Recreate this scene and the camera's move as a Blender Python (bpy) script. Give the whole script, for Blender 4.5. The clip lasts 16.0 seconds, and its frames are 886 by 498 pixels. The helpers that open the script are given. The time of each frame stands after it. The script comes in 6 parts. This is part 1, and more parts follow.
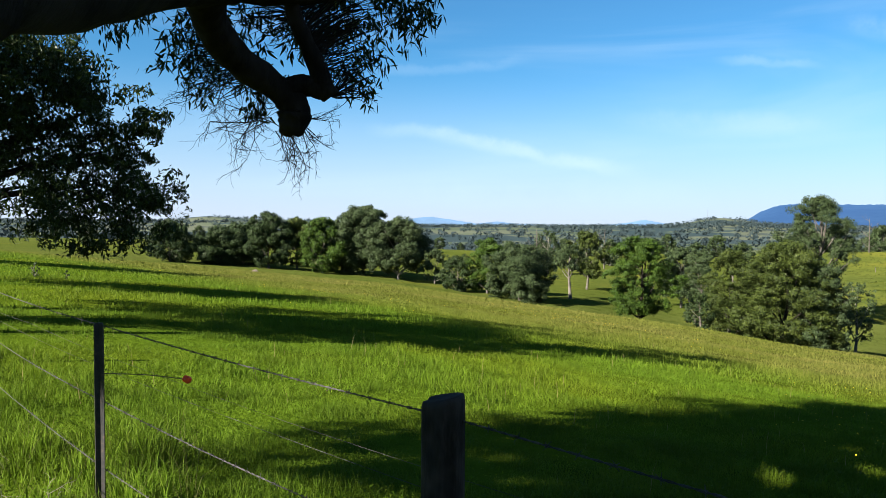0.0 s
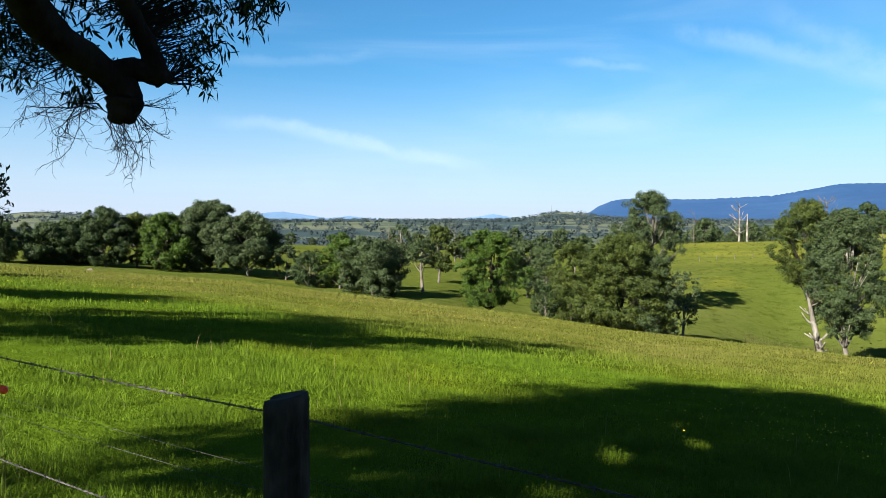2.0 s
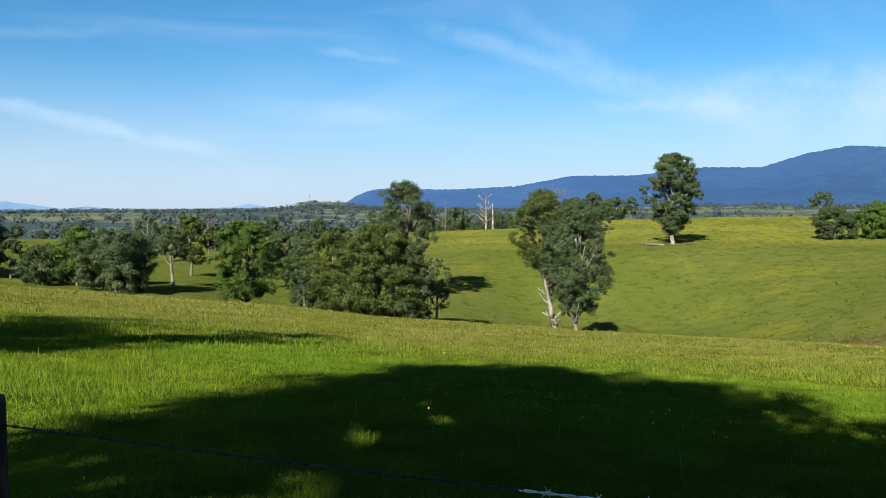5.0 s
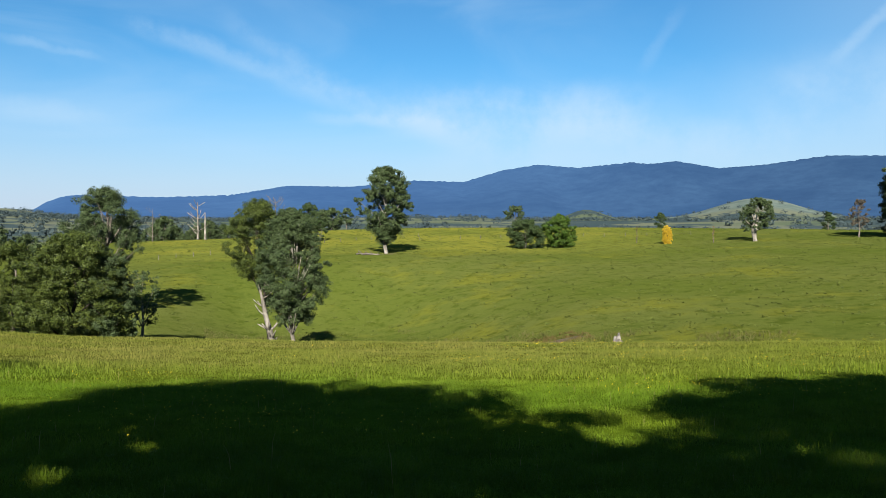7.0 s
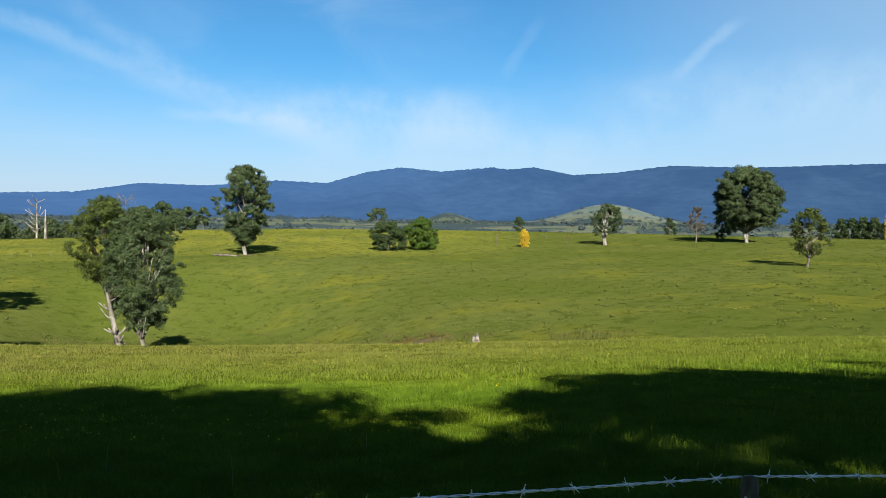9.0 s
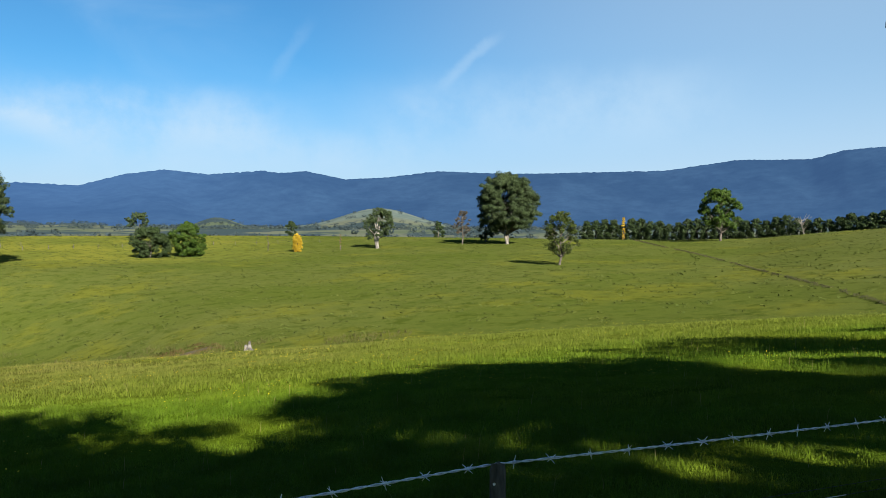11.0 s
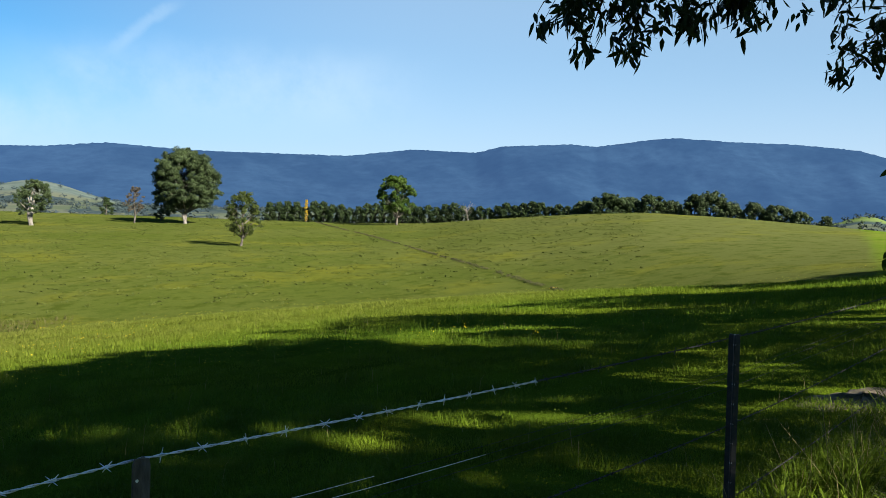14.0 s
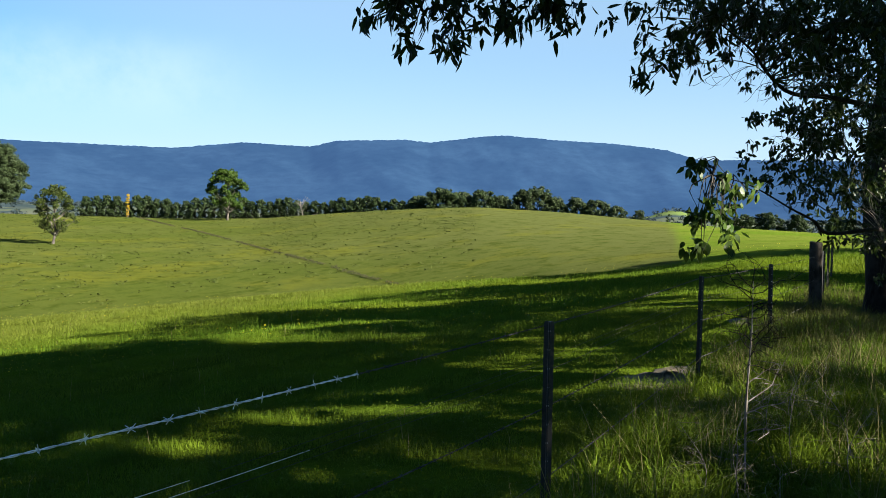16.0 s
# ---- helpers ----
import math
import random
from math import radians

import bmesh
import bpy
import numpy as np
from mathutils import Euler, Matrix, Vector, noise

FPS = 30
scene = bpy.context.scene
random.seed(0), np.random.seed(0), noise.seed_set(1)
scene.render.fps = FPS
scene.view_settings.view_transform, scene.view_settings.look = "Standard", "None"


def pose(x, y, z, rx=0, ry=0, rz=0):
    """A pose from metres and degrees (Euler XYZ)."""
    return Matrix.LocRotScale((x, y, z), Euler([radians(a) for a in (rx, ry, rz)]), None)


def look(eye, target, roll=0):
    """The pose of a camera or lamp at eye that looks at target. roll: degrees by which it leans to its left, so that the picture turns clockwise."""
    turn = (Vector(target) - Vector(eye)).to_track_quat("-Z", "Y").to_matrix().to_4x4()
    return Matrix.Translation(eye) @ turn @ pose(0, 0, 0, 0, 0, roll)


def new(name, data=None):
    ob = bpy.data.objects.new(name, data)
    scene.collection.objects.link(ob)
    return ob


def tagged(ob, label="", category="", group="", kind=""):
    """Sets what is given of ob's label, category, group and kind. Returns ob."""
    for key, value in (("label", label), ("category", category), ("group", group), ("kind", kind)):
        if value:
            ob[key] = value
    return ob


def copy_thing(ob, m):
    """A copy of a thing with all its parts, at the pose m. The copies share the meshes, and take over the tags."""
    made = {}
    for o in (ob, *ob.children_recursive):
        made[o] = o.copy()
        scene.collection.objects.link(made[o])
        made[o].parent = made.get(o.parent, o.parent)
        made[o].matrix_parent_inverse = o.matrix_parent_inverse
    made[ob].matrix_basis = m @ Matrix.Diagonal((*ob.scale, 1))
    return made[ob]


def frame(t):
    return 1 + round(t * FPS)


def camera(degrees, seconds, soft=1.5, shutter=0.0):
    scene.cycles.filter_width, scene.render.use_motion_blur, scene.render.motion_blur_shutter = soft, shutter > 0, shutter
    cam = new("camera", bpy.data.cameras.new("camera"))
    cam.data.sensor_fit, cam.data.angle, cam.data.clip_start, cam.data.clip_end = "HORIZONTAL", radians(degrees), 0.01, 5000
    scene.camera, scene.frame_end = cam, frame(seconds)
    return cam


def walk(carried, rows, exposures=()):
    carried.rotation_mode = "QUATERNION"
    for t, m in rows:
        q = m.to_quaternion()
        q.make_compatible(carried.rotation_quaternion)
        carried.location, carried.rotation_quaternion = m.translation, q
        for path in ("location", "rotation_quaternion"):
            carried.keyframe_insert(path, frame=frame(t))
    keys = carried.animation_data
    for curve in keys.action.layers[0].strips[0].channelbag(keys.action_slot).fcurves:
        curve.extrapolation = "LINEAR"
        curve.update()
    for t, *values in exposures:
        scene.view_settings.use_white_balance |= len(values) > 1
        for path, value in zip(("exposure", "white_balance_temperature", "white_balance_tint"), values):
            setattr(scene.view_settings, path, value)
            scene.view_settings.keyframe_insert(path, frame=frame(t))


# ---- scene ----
# ---------------------------------------------------------------- camera
cam = camera(59.7, 16.0, 0.8)
ROWS = [
    (0.0, 0.000, -0.000, 1.650, 88.72, -0.52, 2.31),
    (0.5, 0.005, 0.006, 1.651, 88.72, -0.46, -1.00),
    (1.0, 0.008, 0.009, 1.651, 88.63, -0.44, -3.76),
    (1.5, 0.012, 0.048, 1.642, 88.56, -0.29, -6.24),
    (2.0, 0.029, 0.051, 1.641, 88.38, -0.14, -8.60),
    (2.5, 0.050, 0.041, 1.645, 88.09, -0.16, -11.30),
    (3.0, 0.079, 0.020, 1.642, 87.68, -0.04, -13.71),
    (5.5, 0.154, -0.063, 1.636, 87.77, 0.15, -31.68),
    (6.0, 0.201, -0.015, 1.640, 87.98, -0.01, -37.95),
    (6.5, 0.228, 0.011, 1.637, 88.23, -0.01, -43.47),
    (7.0, 0.223, 0.001, 1.632, 88.31, -0.06, -47.18),
    (7.5, 0.198, -0.033, 1.635, 88.35, -0.22, -50.72),
    (8.0, 0.219, -0.104, 1.633, 88.54, -0.30, -53.13),
    (10.5, 0.223, -0.279, 1.638, 88.73, -0.63, -68.29),
    (11.0, 0.249, -0.256, 1.634, 88.95, -0.10, -73.99),
    (11.5, 0.249, -0.256, 1.633, 88.46, -0.14, -78.93),
    (12.0, 0.266, -0.270, 1.632, 88.04, -0.30, -84.52),
    (12.5, 0.272, -0.280, 1.635, 88.07, -0.98, -87.33),
    (13.0, 0.290, -0.287, 1.631, 87.98, -1.07, -89.42),
    (13.5, 0.310, -0.297, 1.624, 88.01, -1.23, -93.87),
    (14.0, 0.300, -0.314, 1.628, 87.93, -1.56, -97.18),
    (14.5, 0.298, -0.329, 1.630, 87.81, -1.83, -100.56),
    (15.0, 0.289, -0.345, 1.632, 87.81, -1.80, -103.19),
    (15.5, 0.283, -0.359, 1.626, 87.88, -1.50, -106.48),
    (16.0, 0.281, -0.369, 1.625, 87.84, -1.32, -109.32),
]
walk(cam, [(t, pose(x, y, z, rx, ry, rz)) for t, x, y, z, rx, ry, rz in ROWS], [(0, 2.44), (3, 2.34), (6, 2.14), (8, 2.11), (11, 2.08), (14, 2.24), (16, 2.46)])

# ---------------------------------------------------------------- sky and sun
SUN_BEARING, SUN_HEIGHT = 230.0, 29.0


STREAKS = [(-8, 7.4, -1, 7.2, 0.012, 0.25), (-4, 7.4, 12, 4.1, 0.013, 0.50), (-8, 11.3, 4, 12.3, 0.010, 0.14), (24, 14.0, 36, 10.6, 0.018, 0.30), (33, 11.4, 51, 5.6, 0.030, 0.34), (31, 14.5, 41, 9.4, 0.020, 0.20),
           (73.6, 10.5, 78.4, 14.6, 0.011, 0.20), (61.4, 10.7, 64.4, 15.4, 0.012, 0.12), (37, 7.7, 46, 7.7, 0.012, 0.28), (17, 11.8, 24, 11.2, 0.007, 0.18), (10, 8.2, 26, 6.8, 0.020, 0.22), (42, 8.2, 64, 7.8, 0.05, 0.55), (46, 5.2, 74, 5.6, 0.05, 0.42), (66, 8.0, 96, 9.0, 0.07, 0.28), (-10, 2.6, 20, 2.6, 0.03, 0.2)]


def sky():
    world = bpy.data.worlds.new("sky")
    world.use_nodes = True
    scene.world = world
    n, l = world.node_tree.nodes, world.node_tree.links
    n.clear()
    out, back = n.new("ShaderNodeOutputWorld"), n.new("ShaderNodeBackground")
    air = n.new("ShaderNodeTexSky")
    air.sky_type, air.sun_disc = "NISHITA", False
    air.sun_elevation, air.sun_rotation = radians(SUN_HEIGHT), radians(SUN_BEARING)
    air.air_density, air.dust_density, air.ozone_density, air.altitude = 1.0, 0.15, 4.0, 300
    place = n.new("ShaderNodeTexCoord")
    # thin cirrus, drawn out along one direction
    turn = n.new("ShaderNodeMapping")
    turn.inputs["Rotation"].default_value = (0.35, 0.25, 0.5)
    turn.inputs["Scale"].default_value = (1.1, 4.2, 9.0)
    wisps = n.new("ShaderNodeTexNoise")
    wisps.inputs["Scale"].default_value, wisps.inputs["Detail"].default_value = 1.1, 5.0
    wisps.inputs["Roughness"].default_value, wisps.inputs["Distortion"].default_value = 0.52, 0.7
    ramp = n.new("ShaderNodeMapRange")
    ramp.interpolation_type = "SMOOTHSTEP"
    for key, value in (("From Min", 0.42), ("From Max", 0.80), ("To Min", 0.0), ("To Max", 0.42)):
        ramp.inputs[key].default_value = value
    veil = n.new("ShaderNodeTexNoise")
    veil.inputs["Scale"].default_value, veil.inputs["Detail"].default_value = 1.6, 3.0
    soft = n.new("ShaderNodeMapRange")
    soft.interpolation_type = "SMOOTHSTEP"
    for key, value in (("From Min", 0.36), ("From Max", 0.7), ("To Min", 0.15), ("To Max", 1.0)):
        soft.inputs[key].default_value = value
    both = n.new("ShaderNodeMath")
    both.operation = "MULTIPLY"
    blend = n.new("ShaderNodeMix")
    blend.data_type = "RGBA"
    blend.inputs["B"].default_value = (2.78, 3.72, 4.58, 1)
    l.new(place.outputs["Generated"], turn.inputs["Vector"])
    l.new(turn.outputs["Vector"], wisps.inputs["Vector"])
    l.new(place.outputs["Generated"], veil.inputs["Vector"])
    l.new(wisps.outputs["Fac"], ramp.inputs["Value"])
    l.new(veil.outputs["Fac"], soft.inputs["Value"])
    l.new(ramp.outputs["Result"], both.inputs[0])
    l.new(soft.outputs["Result"], both.inputs[1])
    # a sheet of high thin cloud on one side of the sky
    side = n.new("ShaderNodeVectorMath")
    side.operation = "DOT_PRODUCT"
    side.inputs[1].default_value = (0.90, -0.40, 0.17)
    sheet = n.new("ShaderNodeMapRange")
    sheet.interpolation_type = "SMOOTHSTEP"
    for key, value in (("From Min", 0.62), ("From Max", 1.0), ("To Min", 0.0), ("To Max", 0.46)):
        sheet.inputs[key].default_value = value
    most = n.new("ShaderNodeMath")
    most.operation = "MAXIMUM"
    l.new(place.outputs["Generated"], side.inputs[0])
    l.new(side.outputs["Value"], sheet.inputs["Value"])
    l.new(sheet.outputs["Result"], most.inputs[0])
    l.new(both.outputs["Value"], most.inputs[1])
    # single drawn-out streaks of cirrus: two bearings and heights, breadth, strength
    frayed = n.new("ShaderNodeTexNoise")
    frayed.inputs["Scale"].default_value, frayed.inputs["Detail"].default_value, frayed.inputs["Roughness"].default_value = 9.0, 6.0, 0.62
    l.new(place.outputs["Generated"], frayed.inputs["Vector"])

    def worked(kind, a, b):
        m = n.new("ShaderNodeMath")
        m.operation = kind
        for i, v in ((0, a), (1, b)):
            if isinstance(v, (int, float)):
                m.inputs[i].default_value = v
            else:
                l.new(v, m.inputs[i])
        return m.outputs["Value"]

    def dotted(v):
        d = n.new("ShaderNodeVectorMath")
        d.operation = "DOT_PRODUCT"
        d.inputs[1].default_value = v
        l.new(place.outputs["Generated"], d.inputs[0])
        return d.outputs["Value"]

    def smooth(value, a, b):
        m = n.new("ShaderNodeMapRange")
        m.interpolation_type = "SMOOTHSTEP"
        m.inputs["From Min"].default_value, m.inputs["From Max"].default_value = a, b
        l.new(value, m.inputs["Value"])
        return m.outputs["Result"]

    ragged = worked("MULTIPLY", worked("SUBTRACT", frayed.outputs["Fac"], 0.5), 0.035)
    grain = smooth(frayed.outputs["Fac"], 0.25, 0.62)
    total = most.outputs["Value"]
    for b0, h0, b1, h1, breadth, strong in STREAKS:
        ends = []
        for b, h in ((b0, h0), (b1, h1)):
            b, h = radians(b), radians(h)
            ends.append(Vector((math.sin(b) * math.cos(h), math.cos(b) * math.cos(h), math.sin(h))))
        across = ends[0].cross(ends[1]).normalized()
        middle = (ends[0] + ends[1]).normalized()
        along = (ends[1] - ends[0]).normalized()
        half = (ends[1] - ends[0]).length / 2
        off = worked("ABSOLUTE", worked("ADD", dotted(across), ragged), 0.0)
        body = smooth(off, breadth, breadth * 0.1)
        reach = smooth(worked("ABSOLUTE", dotted(along), 0.0), half * 1.15, half * 0.45)
        facing = smooth(dotted(middle), 0.6, 0.8)
        piece = worked("MULTIPLY", worked("MULTIPLY", worked("MULTIPLY", body, reach), worked("MULTIPLY", grain, facing)), strong)
        total = worked("ADD", total, piece)
    l.new(worked("MINIMUM", total, 0.9), blend.inputs["Factor"])
    # deep blue overhead, milky air low down
    clear = n.new("ShaderNodeMix")
    clear.data_type, clear.blend_type = "RGBA", "MULTIPLY"
    clear.inputs["Factor"].default_value, clear.inputs["B"].default_value = 1.0, (0.237, 0.487, 0.576, 1)
    split = n.new("ShaderNodeSeparateXYZ")
    low = n.new("ShaderNodeMapRange")
    low.interpolation_type = "SMOOTHSTEP"
    for key, value in (("From Min", -0.03), ("From Max", 0.22), ("To Min", 0.95), ("To Max", 0.0)):
        low.inputs[key].default_value = value
    milk = n.new("ShaderNodeMix")
    milk.data_type = "RGBA"
    milk.inputs["B"].default_value = (2.77, 3.08, 3.88, 1)
    l.new(air.outputs["Color"], clear.inputs["A"])
    l.new(place.outputs["Generated"], split.inputs["Vector"])
    l.new(split.outputs["Z"], low.inputs["Value"])
    l.new(low.outputs["Result"], milk.inputs["Factor"])
    l.new(clear.outputs["Result"], milk.inputs["A"])
    l.new(milk.outputs["Result"], blend.inputs["A"])
    l.new(blend.outputs["Result"], back.inputs["Color"])
    back.inputs["Strength"].default_value = 0.05
    l.new(back.outputs["Background"], out.inputs["Surface"])


sky()
sun = new("sun", bpy.data.lights.new("sun", "SUN"))
sun.data.energy, sun.data.angle, sun.data.color = 5.0, radians(0.55), (1.0, 0.94, 0.82)
_a, _e = radians(SUN_BEARING), radians(SUN_HEIGHT)
sun.matrix_world = look((0, 0, 60), (-math.sin(_a) * math.cos(_e), -math.cos(_a) * math.cos(_e), 60 - math.sin(_e)))
sun.location = (-60, -40, 80)


# ---------------------------------------------------------------- materials
def material(name, base, rough=0.9):
    m = bpy.data.materials.new(name)
    m.use_nodes = True
    p = m.node_tree.nodes["Principled BSDF"]
    p.inputs["Base Color"].default_value, p.inputs["Roughness"].default_value = (*base, 1), rough
    p.inputs["Specular IOR Level"].default_value = 0.25
    return m, m.node_tree.nodes, m.node_tree.links, p


def noise_at(n, l, scale, detail=4.0, vector=None, rough=0.55):
    t = n.new("ShaderNodeTexNoise")
    t.inputs["Scale"].default_value, t.inputs["Detail"].default_value, t.inputs["Roughness"].default_value = scale, detail, rough
    if vector is None:
        g = n.new("ShaderNodeNewGeometry")
        vector = g.outputs["Position"]
    l.new(vector, t.inputs["Vector"])
    return t.outputs["Fac"]


def ramp_of(n, l, value, stops):
    r = n.new("ShaderNodeValToRGB")
    r.color_ramp.elements.remove(r.color_ramp.elements[1])
    for k, (at_, c) in enumerate(stops):
        e = r.color_ramp.elements[0] if k == 0 else r.color_ramp.elements.new(at_)
        e.position, e.color = at_, (*c, 1)
    l.new(value, r.inputs["Fac"])
    return r.outputs["Color"]


def mixed(n, l, factor, a, b, kind="MIX"):
    m = n.new("ShaderNodeMix")
    m.data_type, m.blend_type = "RGBA", kind
    for socket, v in (("Factor", factor), ("A", a), ("B", b)):
        if isinstance(v, (int, float)):
            m.inputs[socket].default_value = v
        elif isinstance(v, tuple):
            m.inputs[socket].default_value = (*v, 1)
        else:
            l.new(v, m.inputs[socket])
    return m.outputs["Result"]


def ranged(n, l, value, a, b, c=0.0, d=1.0):
    m = n.new("ShaderNodeMapRange")
    m.interpolation_type = "SMOOTHSTEP"
    for key, v in (("From Min", a), ("From Max", b), ("To Min", c), ("To Max", d)):
        m.inputs[key].default_value = v
    l.new(value, m.inputs["Value"])
    return m.outputs["Result"]


def bumped(n, l, p, height, strength, distance):
    b = n.new("ShaderNodeBump")
    b.inputs["Strength"].default_value, b.inputs["Distance"].default_value = strength, distance
    l.new(height, b.inputs["Height"])
    l.new(b.outputs["Normal"], p.inputs["Normal"])


LUSH, STRAW = (0.071, 0.124, 0.0065), (0.125, 0.115, 0.026)


def distance_out(n, l):
    """Distance from the middle of the place, from the position alone."""
    g = n.new("ShaderNodeNewGeometry")
    v = n.new("ShaderNodeVectorMath")
    v.operation = "LENGTH"
    l.new(g.outputs["Position"], v.inputs[0])
    return v.outputs["Value"]


def pasture_colour(n, l):
    """Lush by the fence, drier and seedier down the slope, cropped olive green across the gully."""
    far = distance_out(n, l)
    g = n.new("ShaderNodeNewGeometry")
    down = n.new("ShaderNodeVectorMath")
    down.operation = "DOT_PRODUCT"
    down.inputs[1].default_value = (0.738, 0.675, 0.0)
    l.new(g.outputs["Position"], down.inputs[0])
    off = down.outputs["Value"]
    patch = noise_at(n, l, 0.11, 3.0)
    near_c = mixed(n, l, ranged(n, l, patch, 0.42, 0.66), LUSH, (0.092, 0.130, 0.006))
    seed_c = mixed(n, l, ranged(n, l, patch, 0.35, 0.7), (0.100, 0.112, 0.017), (0.132, 0.126, 0.031))
    along = n.new("ShaderNodeSeparateXYZ")
    l.new(g.outputs["Position"], along.inputs["Vector"])
    seed_c = mixed(n, l, ranged(n, l, along.outputs["Y"], 4, 38), mixed(n, l, 0.3, (0.088, 0.118, 0.010), seed_c), seed_c)
    slope_c = mixed(n, l, ranged(n, l, noise_at(n, l, 0.025, 5.0, rough=0.6), 0.38, 0.66), (0.050, 0.063, 0.012), (0.062, 0.071, 0.018))
    slope_c = mixed(n, l, ranged(n, l, along.outputs["Y"], -4, -60), slope_c, mixed(n, l, 0.35, (0.070, 0.075, 0.026), slope_c))
    bloom = ranged(n, l, noise_at(n, l, 0.05, 6.0, rough=0.7), 0.52, 0.66, 0.0, 0.55)
    slope_c = mixed(n, l, bloom, slope_c, (0.088, 0.088, 0.010))
    slope_c = mixed(n, l, ranged(n, l, noise_at(n, l, 0.3, 6.0, rough=0.75), 0.5, 0.62, 0.0, 0.4), slope_c, (0.03, 0.044, 0.008))
    c = mixed(n, l, ranged(n, l, off, 14, 30), near_c, seed_c)
    grazed = n.new("ShaderNodeAttribute")
    grazed.attribute_name = "grazed"
    upper = n.new("ShaderNodeAttribute")
    upper.attribute_name = "upper"
    slope_c = mixed(n, l, upper.outputs["Fac"], slope_c, mixed(n, l, ranged(n, l, noise_at(n, l, 0.03, 5.0, rough=0.65), 0.36, 0.62), (0.070, 0.081, 0.016), (0.105, 0.106, 0.018)))
    flats = n.new("ShaderNodeAttribute")
    flats.attribute_name = "flats"
    slope_c = mixed(n, l, flats.outputs["Fac"], slope_c, mixed(n, l, ranged(n, l, noise_at(n, l, 0.05, 5.0), 0.4, 0.62), (0.066, 0.104, 0.010), (0.084, 0.108, 0.016)))
    return mixed(n, l, grazed.outputs["Fac"], c, slope_c), far, grazed.outputs["Fac"]


def ground_material():
    m, n, l, p = material("pasture", LUSH, 1.0)
    c, far, grazed = pasture_colour(n, l)
    # dead thatch and soil between the blades of the long grass, darkened to deepen shade
    c = mixed(n, l, ranged(n, l, grazed, 0.0, 1.0, 0.45, 0.0), c, (0.018, 0.02, 0.005))
    tuft = noise_at(n, l, 0.42, 6.0, rough=0.7)
    c = mixed(n, l, ranged(n, l, tuft, 0.50, 0.66, 0.0, 0.6), c, (0.02232, 0.03224, 0.00372))
    fine = noise_at(n, l, 3.2, 5.0, rough=0.75)
    c = mixed(n, l, ranged(n, l, fine, 0.3, 0.75, 0.0, 0.45), c, mixed(n, l, 0.5, c, (0.0186, 0.031, 0.00248)))
    # woods and paddocks farther out, their colours greyed and blued to stand for haze
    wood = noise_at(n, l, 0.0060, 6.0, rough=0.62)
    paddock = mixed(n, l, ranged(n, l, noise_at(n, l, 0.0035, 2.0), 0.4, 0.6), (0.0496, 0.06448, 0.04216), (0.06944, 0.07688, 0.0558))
    hazed_country = mixed(n, l, ranged(n, l, wood, 0.465, 0.52), (0.02356, 0.03596, 0.0403), paddock)
    # the cleared foothill under the range, dotted with single trees; haze greys its colours
    g = n.new("ShaderNodeNewGeometry")
    to_knoll = n.new("ShaderNodeVectorMath")
    to_knoll.operation = "DISTANCE"
    to_knoll.inputs[1].default_value = (2197, 834, 70)
    l.new(g.outputs["Position"], to_knoll.inputs[0])
    specks = n.new("ShaderNodeTexVoronoi")
    specks.inputs["Scale"].default_value = 0.035
    l.new(g.outputs["Position"], specks.inputs["Vector"])
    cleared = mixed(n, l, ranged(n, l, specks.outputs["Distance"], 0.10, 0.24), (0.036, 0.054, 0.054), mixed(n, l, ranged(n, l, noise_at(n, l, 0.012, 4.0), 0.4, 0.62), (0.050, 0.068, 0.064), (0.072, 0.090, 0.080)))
    hazed_country = mixed(n, l, ranged(n, l, to_knoll.outputs["Value"], 330, 240), hazed_country, cleared)
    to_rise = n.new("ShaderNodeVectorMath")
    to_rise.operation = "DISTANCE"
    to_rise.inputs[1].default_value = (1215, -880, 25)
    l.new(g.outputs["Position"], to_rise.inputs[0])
    hazed_country = mixed(n, l, ranged(n, l, to_rise.outputs["Value"], 210, 150), hazed_country, (0.075, 0.105, 0.035))
    c = mixed(n, l, ranged(n, l, far, 520, 700), c, hazed_country)
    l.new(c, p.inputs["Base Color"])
    bumped(n, l, p, mixed(n, l, 0.5, fine, tuft), 0.9, 0.25)
    p.inputs["Specular IOR Level"].default_value = 0.0
    return m


def blade_material(name="grass_blades", tint=None):
    m, n, l, p = material(name, LUSH, 0.7)
    p.inputs["Specular IOR Level"].default_value = 0.08
    c, far, grazed = pasture_colour(n, l)
    g = n.new("ShaderNodeNewGeometry")
    own = g.outputs["Random Per Island"]
    c = mixed(n, l, ranged(n, l, own, 0.45, 1.0, 0.0, 0.42), c, mixed(n, l, 0.5, c, STRAW))
    c = mixed(n, l, ranged(n, l, noise_at(n, l, 1.7, 4.0, rough=0.65), 0.40, 0.62, 0.75, 0.0), c, mixed(n, l, 0.62, c, (0.01364, 0.0279, 0.00124)))
    if tint:
        c = mixed(n, l, 0.85, c, tint)
    l.new(c, p.inputs["Base Color"])
    t = n.new("ShaderNodeBsdfTranslucent")
    l.new(c, t.inputs["Color"])
    mix = n.new("ShaderNodeMixShader")
    mix.inputs["Fac"].default_value = 0.36
    l.new(p.outputs["BSDF"], mix.inputs[1])
    l.new(t.outputs["BSDF"], mix.inputs[2])
    l.new(mix.outputs["Shader"], n["Material Output"].inputs["Surface"])
    return m


